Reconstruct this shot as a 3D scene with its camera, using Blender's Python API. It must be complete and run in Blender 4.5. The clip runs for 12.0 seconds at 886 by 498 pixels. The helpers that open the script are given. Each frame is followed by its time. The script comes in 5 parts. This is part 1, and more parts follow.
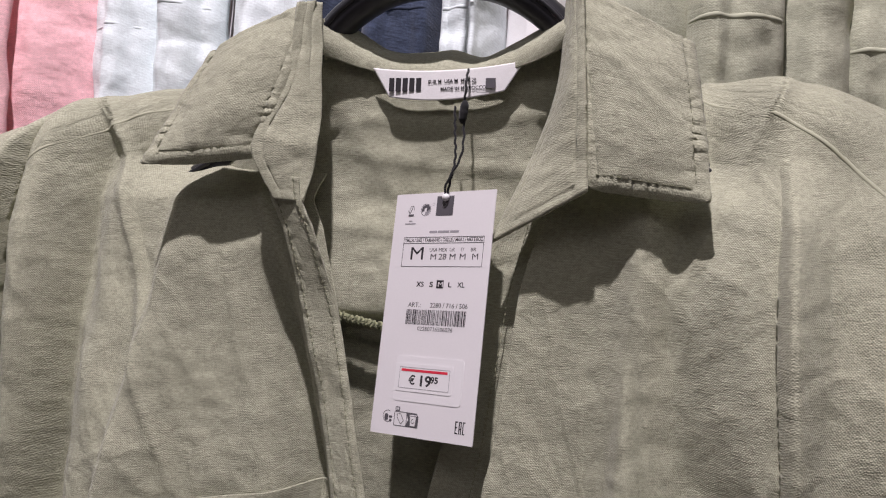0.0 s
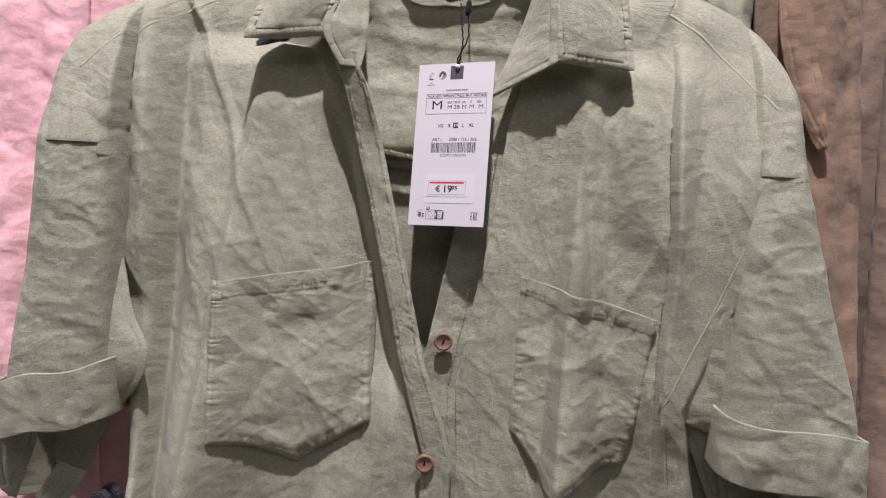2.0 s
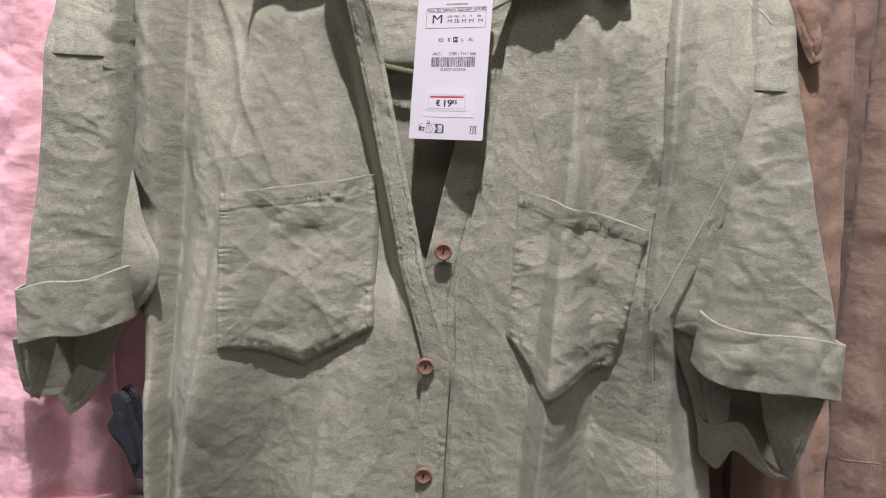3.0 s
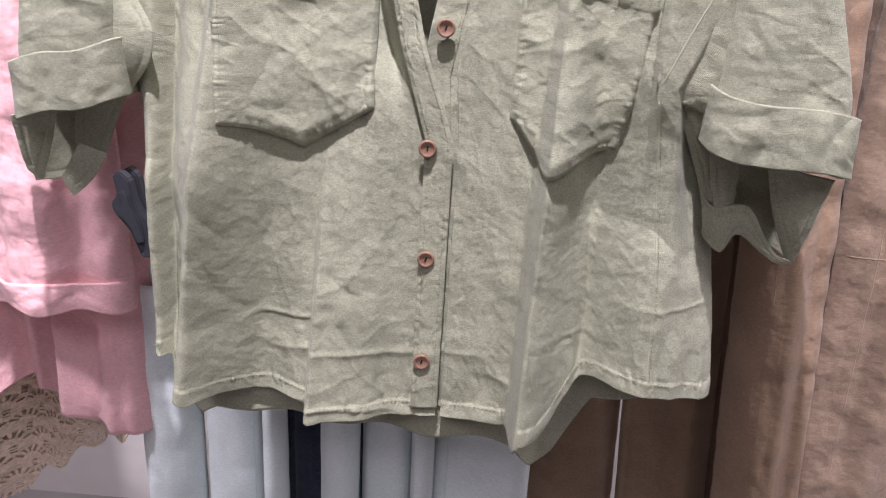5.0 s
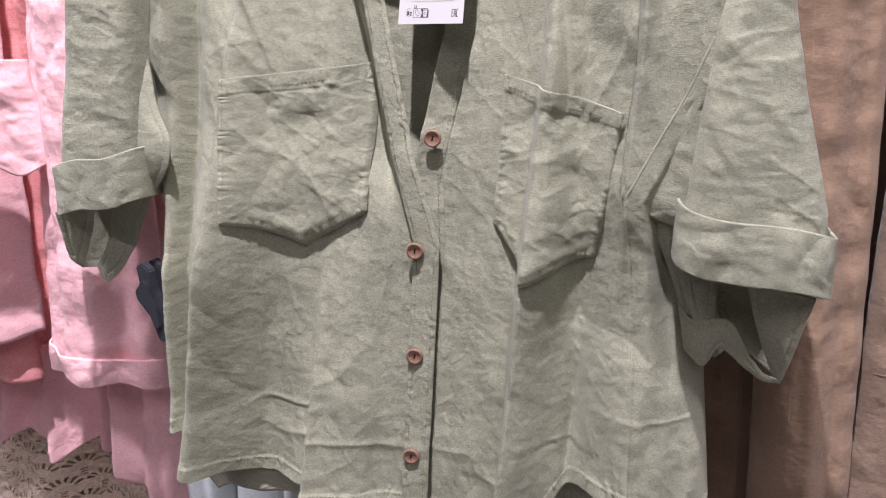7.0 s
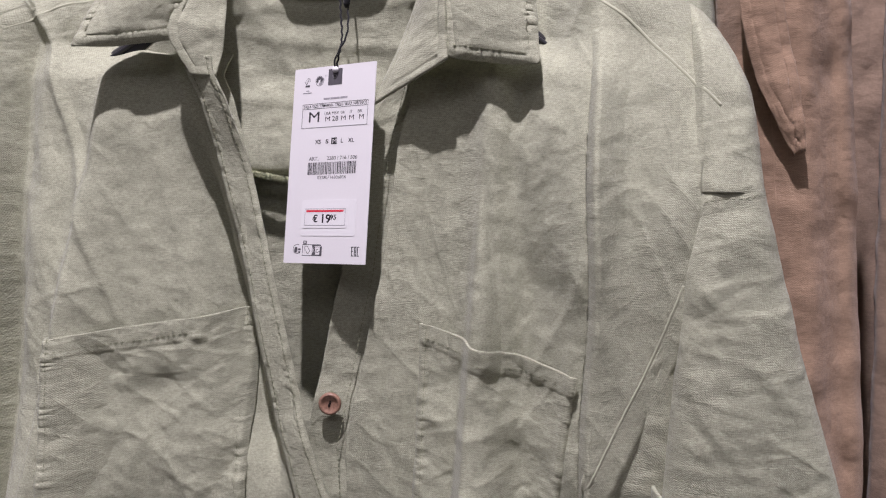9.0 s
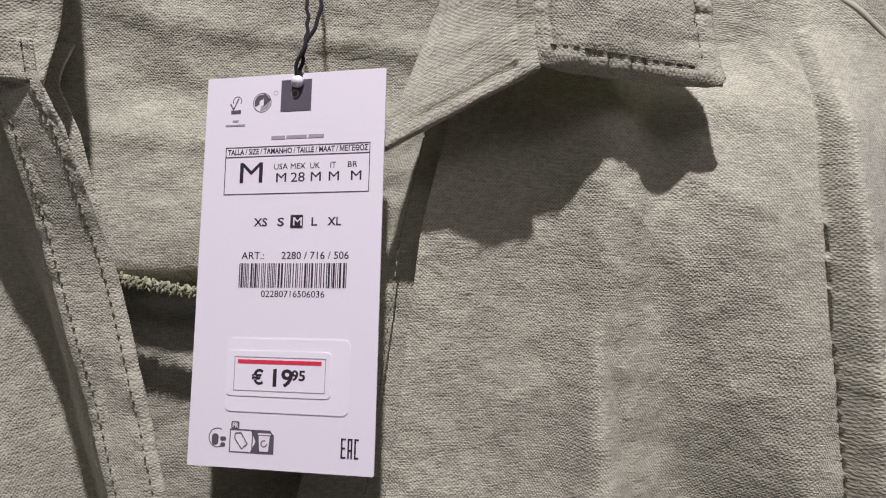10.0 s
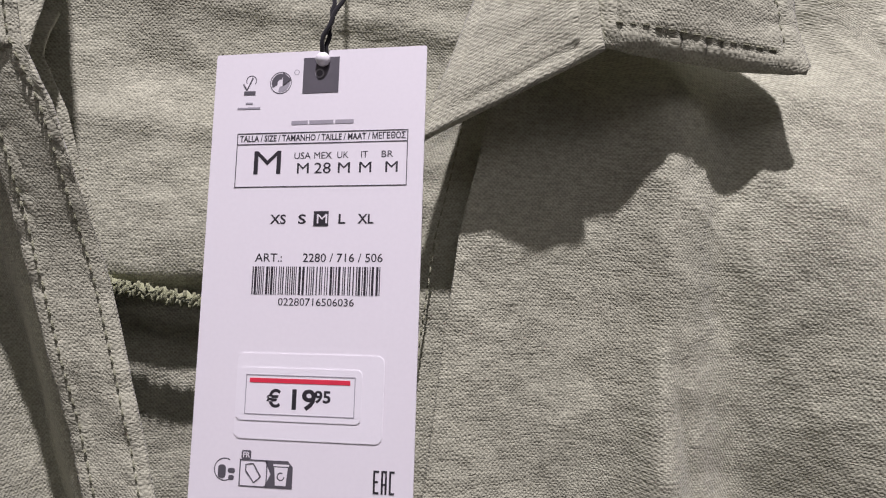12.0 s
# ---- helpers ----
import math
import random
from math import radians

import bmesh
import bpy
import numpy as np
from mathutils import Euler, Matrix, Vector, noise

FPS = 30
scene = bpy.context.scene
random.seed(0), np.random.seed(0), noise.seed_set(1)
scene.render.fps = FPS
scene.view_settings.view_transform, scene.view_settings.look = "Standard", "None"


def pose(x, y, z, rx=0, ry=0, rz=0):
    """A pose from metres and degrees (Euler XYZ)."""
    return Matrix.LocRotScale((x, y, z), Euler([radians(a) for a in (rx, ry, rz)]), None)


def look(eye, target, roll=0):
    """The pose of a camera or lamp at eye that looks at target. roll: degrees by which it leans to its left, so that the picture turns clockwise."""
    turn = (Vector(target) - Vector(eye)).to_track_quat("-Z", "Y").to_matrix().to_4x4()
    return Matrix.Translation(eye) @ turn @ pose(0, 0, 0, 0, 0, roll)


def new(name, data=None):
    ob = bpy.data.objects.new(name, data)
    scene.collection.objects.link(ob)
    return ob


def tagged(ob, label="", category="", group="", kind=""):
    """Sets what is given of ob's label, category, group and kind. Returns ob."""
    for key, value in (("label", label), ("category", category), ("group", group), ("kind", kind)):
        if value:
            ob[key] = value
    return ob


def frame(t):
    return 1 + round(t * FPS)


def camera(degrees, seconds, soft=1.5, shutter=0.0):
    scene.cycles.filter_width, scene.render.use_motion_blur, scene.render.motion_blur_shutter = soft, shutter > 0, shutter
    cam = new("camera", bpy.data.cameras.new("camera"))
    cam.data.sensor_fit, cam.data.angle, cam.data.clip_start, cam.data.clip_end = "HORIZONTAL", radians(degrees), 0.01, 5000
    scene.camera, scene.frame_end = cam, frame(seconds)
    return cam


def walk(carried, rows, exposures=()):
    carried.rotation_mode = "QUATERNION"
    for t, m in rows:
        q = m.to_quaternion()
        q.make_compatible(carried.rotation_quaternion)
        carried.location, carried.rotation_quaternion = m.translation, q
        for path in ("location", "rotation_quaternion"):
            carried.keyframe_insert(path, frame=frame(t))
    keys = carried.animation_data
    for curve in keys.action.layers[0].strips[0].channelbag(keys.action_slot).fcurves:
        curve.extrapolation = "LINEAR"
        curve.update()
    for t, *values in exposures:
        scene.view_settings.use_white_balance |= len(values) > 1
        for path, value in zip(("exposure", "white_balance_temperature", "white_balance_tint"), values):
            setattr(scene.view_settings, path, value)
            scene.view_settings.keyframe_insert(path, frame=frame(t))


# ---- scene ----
cam = camera(57.6, 12.0, soft=1.15)
METRES, EYE, TILT, LEAN, TURN = 0.95, 1.4, 1.0, -3.0, 13.4
ROWS = [
    (0.0, 0.0, 0.0, 0.0, -0.0, 0.0, 0.0),
    (0.5, -0.0444, -0.0681, -0.0058, -5.78, -1.95, 0.08),
    (1.0, -0.0859, -0.147, 0.0029, -8.5, -4.34, 0.16),
    (1.5, -0.1135, -0.1878, -0.0079, -10.2, -6.27, 0.07),
    (2.0, -0.1337, -0.2058, -0.0372, -11.0, -7.06, -0.21),
    (2.5, -0.1404, -0.2224, -0.0386, -11.28, -9.46, -0.31),
    (3.0, -0.1406, -0.2282, -0.041, -11.21, -12.63, -0.24),
    (3.5, -0.1349, -0.2254, -0.071, -11.18, -14.74, -0.3),
    (5.5, -0.109, -0.2453, -0.109, -7.59, -23.35, -0.05),
    (6.0, -0.05, -0.2524, -0.0877, -3.41, -23.04, 0.45),
    (6.5, -0.0097, -0.26, -0.0765, -0.5, -21.38, 1.28),
    (7.0, 0.01, -0.2625, -0.0767, 0.92, -17.34, 1.44),
    (9.0, 0.0042, -0.1083, -0.034, -6.95, -6.22, 1.95),
    (9.5, -0.0296, 0.0585, -0.0094, -14.3, -5.24, 1.81),
    (10.0, -0.0475, 0.1587, -0.0074, -20.23, -4.58, 1.07),
    (10.5, -0.0523, 0.1896, -0.0106, -22.81, -3.65, 0.67),
    (11.0, -0.0583, 0.1842, -0.0071, -23.35, -3.53, 0.55),
    (11.5, -0.0611, 0.1871, -0.0067, -23.39, -3.61, 0.44),
    (12.0, -0.0612, 0.1986, -0.0138, -23.54, -3.36, 0.14),
]
EXPOSURES = [(0.0, -0.2, 6800, 10), (2.0, 0.02, 6600, 10), (3.5, 0.31, 6500, 10), (5.5, 0.84, 6450, 10), (6.5, 0.66, 6450, 10), (7.2, 0.54, 6450, 10), (9.0, 0.12, 6450, 11), (10.5, 0.0, 6450, 13), (12.0, 0.02, 6450, 13)]
walk(cam, [(t, pose(0, 0, EYE, TILT, LEAN, TURN) @ pose(METRES * x, METRES * y, METRES * z, 90 + pitch, roll, yaw)) for t, x, y, z, yaw, pitch, roll in ROWS], exposures=EXPOSURES)

# ---- light ----
world = bpy.data.worlds.new("shop_air")
scene.world = world
world.use_nodes = True
world.node_tree.nodes["Background"].inputs[0].default_value = (0.9, 0.88, 0.86, 1)
world.node_tree.nodes["Background"].inputs[1].default_value = 0.01


def spot(name, eye, target, watts, size, angle, colour):
    data = bpy.data.lights.new(name, "SPOT")
    data.energy, data.shadow_soft_size, data.spot_size, data.spot_blend, data.color = watts, size, radians(angle), 0.6, colour
    ob = new(name, data)
    ob.matrix_world = look(eye, target)
    return ob


def fill_panel(name, x, y, z, sx, sy, watts, colour):
    data = bpy.data.lights.new(name, "AREA")
    data.shape, data.size, data.size_y, data.energy, data.color = "RECTANGLE", sx, sy, watts, colour
    ob = new(name, data)
    ob.matrix_world = pose(x, y, z)
    return ob


KEY = (1.0, 0.925, 1.04)
spot("key_spotlight", (-0.14, -0.17, 2.76), (-0.1, 0.36, 1.05), 146, 0.022, 84, KEY)
# Two unseen spots, added to brighten the garments on either side.
spot("side_fill_spot", (1.25, -0.45, 2.93), (0.62, 0.5, 0.95), 90, 0.10, 33, KEY)
spot("far_fill_spot", (-1.35, -0.45, 2.93), (-0.78, 0.46, 0.95), 84, 0.10, 33, KEY)
# Soft ambient fill from above, added; it stands for no known fitting.
fill_panel("overhead_fill", 0.0, -1.6, 2.95, 3.0, 1.2, 17, (1.0, 0.94, 1.05))

# ---- materials ----


def material(name, rough=0.8, metal=0.0):
    m = bpy.data.materials.new(name)
    m.use_nodes = True
    b = m.node_tree.nodes["Principled BSDF"]
    b.inputs["Roughness"].default_value, b.inputs["Metallic"].default_value = rough, metal
    return m, m.node_tree.nodes, m.node_tree.links, b


def scaled(nodes, links, source, sx, sy, sz=1.0):
    n = nodes.new("ShaderNodeVectorMath")
    n.operation = "MULTIPLY"
    n.inputs[1].default_value = (sx, sy, sz)
    links.new(source, n.inputs[0])
    return n.outputs[0]


def noise_node(nodes, links, vector, scale, detail=2.0, rough=0.5):
    n = nodes.new("ShaderNodeTexNoise")
    n.inputs["Scale"].default_value, n.inputs["Detail"].default_value, n.inputs["Roughness"].default_value = scale, detail, rough
    links.new(vector, n.inputs["Vector"])
    return n.outputs["Fac"]


def math_node(nodes, links, op, a, b):
    n = nodes.new("ShaderNodeMath")
    n.operation = op
    for i, v in enumerate((a, b)):
        if isinstance(v, (int, float)):
            n.inputs[i].default_value = v
        else:
            links.new(v, n.inputs[i])
    return n.outputs[0]


def ramp(nodes, links, fac, lo, hi, c0, c1):
    n = nodes.new("ShaderNodeValToRGB")
    n.color_ramp.elements[0].position, n.color_ramp.elements[1].position = lo, hi
    n.color_ramp.elements[0].color, n.color_ramp.elements[1].color = (*c0, 1), (*c1, 1)
    links.new(fac, n.inputs[0])
    return n.outputs[0]


def cloth(name, colour, thread=0.0006, contrast=0.35, fade=0.12, crinkle=0.6, weave=0.5, twill=False, sheen=0.15):
    """Plain-woven cloth: warp and weft passing over and under each other at the pitch `thread` in metres of the UV map,
    thick and thin yarns, uneven dye and fine crinkles."""
    m, nodes, links, b = material(name, 0.92)
    uv = nodes.new("ShaderNodeTexCoord").outputs["UV"]
    drift = nodes.new("ShaderNodeTexNoise")
    drift.inputs["Scale"].default_value, drift.inputs["Detail"].default_value = 0.06 / thread, 2.0
    links.new(uv, drift.inputs["Vector"])
    sway = nodes.new("ShaderNodeVectorMath")
    sway.operation = "MULTIPLY_ADD"
    sway.inputs[1].default_value = (3.0 * thread,) * 3
    links.new(drift.outputs["Color"], sway.inputs[0])
    links.new(uv, sway.inputs[2])
    axes = nodes.new("ShaderNodeSeparateXYZ")
    links.new(sway.outputs[0], axes.inputs[0])
    across = math_node(nodes, links, "SINE", math_node(nodes, links, "MULTIPLY", axes.outputs[0], math.pi / thread), 0.0)
    along = math_node(nodes, links, "SINE", math_node(nodes, links, "MULTIPLY", axes.outputs[1], math.pi / thread), 0.0)
    if twill:
        slant = math_node(nodes, links, "ADD", axes.outputs[0], axes.outputs[1])
        along = math_node(nodes, links, "SINE", math_node(nodes, links, "MULTIPLY", slant, 0.8 * math.pi / thread), 0.0)
    over = math_node(nodes, links, "MULTIPLY", across, along)
    weft = noise_node(nodes, links, scaled(nodes, links, uv, 0.22 / thread, 0.9 / thread), 1.0, 2.0, 0.6)
    warp = noise_node(nodes, links, scaled(nodes, links, uv, 0.9 / thread, 0.24 / thread), 1.0, 2.0, 0.6)
    yarns = math_node(nodes, links, "ADD", math_node(nodes, links, "MULTIPLY", weft, 0.60), math_node(nodes, links, "MULTIPLY", warp, 0.40))
    threads = math_node(nodes, links, "ADD", yarns, math_node(nodes, links, "MULTIPLY", over, 0.085))
    dye = noise_node(nodes, links, uv, 22.0, 5.0, 0.6)
    dark = tuple(c * (1 - contrast) for c in colour)
    light = tuple(min(1, c * (1 + contrast)) for c in colour)
    base = ramp(nodes, links, threads, 0.34, 0.66, dark, light)
    slub = noise_node(nodes, links, scaled(nodes, links, uv, 0.12 / thread, 0.3 / thread), 1.0, 3.0, 0.7)
    dye = math_node(nodes, links, "ADD", math_node(nodes, links, "MULTIPLY", dye, 0.5), math_node(nodes, links, "MULTIPLY", slub, 0.5))
    shade = ramp(nodes, links, dye, 0.36, 0.64, (1 - fade,) * 3, (1 + fade,) * 3)
    mix = nodes.new("ShaderNodeMix")
    mix.data_type, mix.blend_type = "RGBA", "MULTIPLY"
    mix.inputs["Factor"].default_value = 1.0
    links.new(base, mix.inputs["A"])
    links.new(shade, mix.inputs["B"])
    links.new(mix.outputs["Result"], b.inputs["Base Color"])
    creases = noise_node(nodes, links, scaled(nodes, links, uv, 0.85, 1.0), 100.0, 1.5, 0.5)
    b1 = nodes.new("ShaderNodeBump")
    b1.inputs["Strength"].default_value, b1.inputs["Distance"].default_value = crinkle, 0.0016
    links.new(creases, b1.inputs["Height"])
    b2 = nodes.new("ShaderNodeBump")
    b2.inputs["Strength"].default_value, b2.inputs["Distance"].default_value = weave, 0.0010
    links.new(threads, b2.inputs["Height"])
    links.new(b1.outputs[0], b2.inputs["Normal"])
    links.new(b2.outputs[0], b.inputs["Normal"])
    b.inputs["Sheen Weight"].default_value = sheen
    b.inputs["Specular IOR Level"].default_value = 0.2
    return m


def plain(name, colour, rough=0.5, metal=0.0, grain=0.06, scale=300.0, bump=0.0):
    m, nodes, links, b = material(name, rough, metal)
    at = nodes.new("ShaderNodeTexCoord").outputs["Object"]
    fac = noise_node(nodes, links, at, scale, 3.0)
    links.new(ramp(nodes, links, fac, 0.3, 0.7, tuple(c * (1 - grain) for c in colour), tuple(min(1, c * (1 + grain)) for c in colour)), b.inputs["Base Color"])
    if bump:
        n = nodes.new("ShaderNodeBump")
        n.inputs["Strength"].default_value, n.inputs["Distance"].default_value = bump, 0.0005
        links.new(fac, n.inputs["Height"])
        links.new(n.outputs[0], b.inputs["Normal"])
    return m


SAGE = (0.352, 0.354, 0.262)
linen = cloth("sage_linen", SAGE, 0.00062, 0.27, 0.14, 1.0, 0.8)
stitch_mat = cloth("sage_thread", (0.21, 0.215, 0.14), 0.0003, 0.3, 0.05, 0.1, 0.6)
overlock_mat = cloth("overlock_thread", (0.25, 0.26, 0.155), 0.0003, 0.35, 0.05, 0.2, 0.8)
pink_gauze = cloth("pink_gauze", (0.90, 0.52, 0.545), 0.0007, 0.14, 0.12, 1.0, 0.5)
coral_gauze = cloth("coral_gauze", (0.82, 0.34, 0.34), 0.0007, 0.14, 0.12, 1.0, 0.5)
ecru_crochet = cloth("ecru_crochet_yarn", (0.80, 0.64, 0.52), 0.0014, 0.25, 0.15, 0.8, 0.9)
light_denim = cloth("light_denim", (0.76, 0.83, 0.84), 0.0008, 0.10, 0.06, 0.5, 0.3, twill=True)
# Indigo of the dark jackets; also colours the shade sheets between pale legs.
dark_denim_and_gap_shade = cloth("dark_denim_and_gap_shade", (0.045, 0.06, 0.10), 0.0009, 0.30, 0.3, 0.4, 0.5, twill=True)
brown_linen = cloth("brown_linen", (0.29, 0.195, 0.132), 0.0007, 0.15, 0.16, 0.9, 0.5)
grey_brown_linen = cloth("grey_brown_linen", (0.25, 0.178, 0.13), 0.0007, 0.16, 0.16, 0.9, 0.5)
green_cotton = cloth("pale_green_cotton", (0.40, 0.41, 0.31), 0.0008, 0.22, 0.12, 0.5, 0.5)
card_mat = plain("white_card", (0.71, 0.69, 0.70), 0.42, 0, 0.012, 900.0, 0.02)
sticker_mat = plain("white_sticker", (0.74, 0.725, 0.735), 0.3, 0, 0.01, 900.0)
ink = plain("black_ink", (0.02, 0.018, 0.022), 0.5)
grey_ink = plain("grey_ink", (0.085, 0.08, 0.09), 0.5)
pale_ink = plain("pale_grey_ink", (0.30, 0.29, 0.31), 0.5)
red_ink = plain("red_ink", (0.62, 0.03, 0.06), 0.5)
cord_mat = cloth("black_cord", (0.012, 0.012, 0.013), 0.0005, 0.4, 0.1, 0.2, 0.8)
plastic = plain("black_plastic", (0.018, 0.018, 0.022), 0.38, 0, 0.1, 200.0, 0.05)
clip_mat = plain("charcoal_rubber", (0.035, 0.036, 0.045), 0.5, 0, 0.12, 400.0, 0.08)
white_plastic = plain("white_plastic", (0.8, 0.79, 0.8), 0.3)
satin = cloth("white_satin", (0.80, 0.79, 0.79), 0.0004, 0.05, 0.03, 0.12, 0.2)
coconut = plain("coconut_shell", (0.29, 0.165, 0.115), 0.45, 0, 0.28, 700.0, 0.15)
hole_mat = plain("button_hole_dark", (0.02, 0.012, 0.01), 0.9)
steel = plain("brushed_steel", (0.45, 0.45, 0.46), 0.32, 1.0, 0.1, 500.0)
wall_mat = plain("painted_wall", (0.72, 0.68, 0.66), 0.75, 0, 0.04, 14.0, 0.1)
floor_mat = plain("polished_floor", (0.34, 0.32, 0.31), 0.35, 0, 0.08, 9.0)
ceiling_mat = plain("ceiling_paint", (0.35, 0.34, 0.33), 0.9, 0, 0.03, 6.0)

# ---- building helpers ----


def vnoise(x, y, seed=0):
    """Smooth value noise on arrays, 0 to 1."""
    xi, yi = np.floor(x), np.floor(y)
    xf, yf = x - xi, y - yi
    xf, yf = xf * xf * xf * (xf * (xf * 6 - 15) + 10), yf * yf * yf * (yf * (yf * 6 - 15) + 10)

    def corner(a, b):
        h = np.sin(a * 127.1 + b * 311.7 + seed * 74.7) * 43758.5453
        return h - np.floor(h)

    a, b, c, d = corner(xi, yi), corner(xi + 1, yi), corner(xi, yi + 1), corner(xi + 1, yi + 1)
    return (a * (1 - xf) + b * xf) * (1 - yf) + (c * (1 - xf) + d * xf) * yf


def fbm(x, y, seed=0, octaves=3):
    total, amp = 0.0, 0.5
    for i in range(octaves):
        total = total + amp * (vnoise(x * 2**i, y * 2**i, seed + i) - 0.5)
        amp *= 0.5
    return total


def ridges(x, y, seed=0):
    """Sharp wandering crease lines, 0 to 1."""
    wx, wy = fbm(x * 0.7, y * 0.7, seed + 11), fbm(x * 0.7, y * 0.7, seed + 23)
    n = vnoise(x + 1.6 * wx, y + 1.6 * wy, seed)
    return np.maximum(0, 1 - np.abs(2 * n - 1) * 2.2) ** 1.6


def creases(x, z, seed, angle, across, along, width=0.3):
    """Narrow wandering crease lines at an angle to the level, which come and go; 0 to 1."""
    c, s = math.cos(radians(angle)), math.sin(radians(angle))
    p, q = c * x + s * z, -s * x + c * z
    q = q + 0.006 * fbm(p * 26, q * 26, seed + 3) + 0.02 * fbm(p * 8, q * 8, seed + 7, 2)
    n = vnoise(p * along, q * across, seed)
    return np.exp(-np.abs(2 * n - 1) / width) * sstep(0.42, 0.72, vnoise(p * along * 0.8 + 9, q * across * 0.5 + 4, seed + 13))


def crumple(x, z, seed=0, amount=1.0):
    """The small creases of worn linen, in metres, about zero."""
    c, s = 0.8, 0.6
    b = ridges((c * x + s * z) * 19, (-s * x + c * z) * 9, seed + 5) - 0.3
    d = fbm(x * 40 + 0.3 * z, z * 44, seed + 9, 3)
    f = np.abs(2 * vnoise(x * 15 + 1.3 * fbm(x * 9, z * 9, seed + 31), z * 19 + 1.3 * fbm(x * 9, z * 9, seed + 37), seed + 41) - 1) - 0.5
    g = np.abs(2 * vnoise((c * x - s * z) * 34, (s * x + c * z) * 26 + 1.2 * fbm(x * 20, z * 20, seed + 47), seed + 43) - 1) - 0.5
    k = creases(x, z, seed + 60, 12, 60, 17) + creases(x, z, seed + 64, -34, 66, 20) + 0.8 * creases(x, z, seed + 68, 62, 62, 18) + 0.7 * creases(x, z, seed + 72, -72, 74, 22)
    h = creases(x, z, seed + 76, 28, 130, 42) + creases(x, z, seed + 80, -20, 140, 46)
    return amount * (0.0028 * f + 0.0015 * g + 0.0008 * b + 0.0034 * d + 0.0007 * k + 0.0004 * h)


def sstep(a, b, x):
    t = np.clip((x - a) / (b - a), 0, 1)
    return t * t * (3 - 2 * t)


def smooth_line(points, n):
    """n points along a smooth curve through the given ones."""
    p = np.array(points, float)
    d = np.r_[0, np.cumsum(np.linalg.norm(np.diff(p, axis=0), axis=1))]
    if len(p) == 2:
        return p[0] + (p[1] - p[0]) * np.linspace(0, 1, n)[:, None]
    m = np.gradient(p, d, axis=0)
    t = np.linspace(0, d[-1], n)
    i = np.clip(np.searchsorted(d, t, side="right") - 1, 0, len(p) - 2)
    h = (d[i + 1] - d[i])[:, None]
    s = (t[:, None] - d[i][:, None]) / h
    return (2 * s**3 - 3 * s**2 + 1) * p[i] + (s**3 - 2 * s**2 + s) * h * m[i] + (-2 * s**3 + 3 * s**2) * p[i + 1] + (s**3 - s**2) * h * m[i + 1]


def mesh_object(name, verts, faces, mat, parent=None, uvs=None, label="", smooth=True):
    me = bpy.data.meshes.new(name)
    faces = np.asarray(faces)
    if faces.ndim == 2:
        verts = np.asarray(verts, np.float32)
        n, k = faces.shape
        me.vertices.add(len(verts))
        me.vertices.foreach_set("co", verts.ravel())
        me.loops.add(n * k)
        me.loops.foreach_set("vertex_index", faces.ravel().astype(np.int32))
        me.polygons.add(n)
        me.polygons.foreach_set("loop_start", (np.arange(n) * k).astype(np.int32))
        me.polygons.foreach_set("use_smooth", np.full(n, smooth))
        if uvs is not None:
            layer = me.uv_layers.new(name="UVMap")
            layer.data.foreach_set("uv", np.asarray(uvs, np.float32)[faces.ravel()].ravel())
        me.update(calc_edges=True)
        me.validate()
    me.materials.append(mat)
    ob = new(name, me)
    if parent is not None:
        ob.parent = parent
    if label:
        tagged(ob, label)
    return ob


def unrolled(P):
    """UV map in metres that follows the cloth round its folds."""
    run = np.hypot(np.diff(P[..., 0], axis=1), np.diff(P[..., 1], axis=1))
    u = np.concatenate([np.zeros((P.shape[0], 1)), np.cumsum(run, axis=1)], 1)
    half = P.shape[0] // 6
    k = np.ones(2 * half + 1) / (2 * half + 1)
    u = np.apply_along_axis(lambda c: np.convolve(np.pad(c, half, mode="edge"), k, "valid"), 0, u)
    mid = P.shape[1] // 2
    return np.stack([u - u[:, mid : mid + 1] + P[0, mid, 0], P[..., 2]], -1)


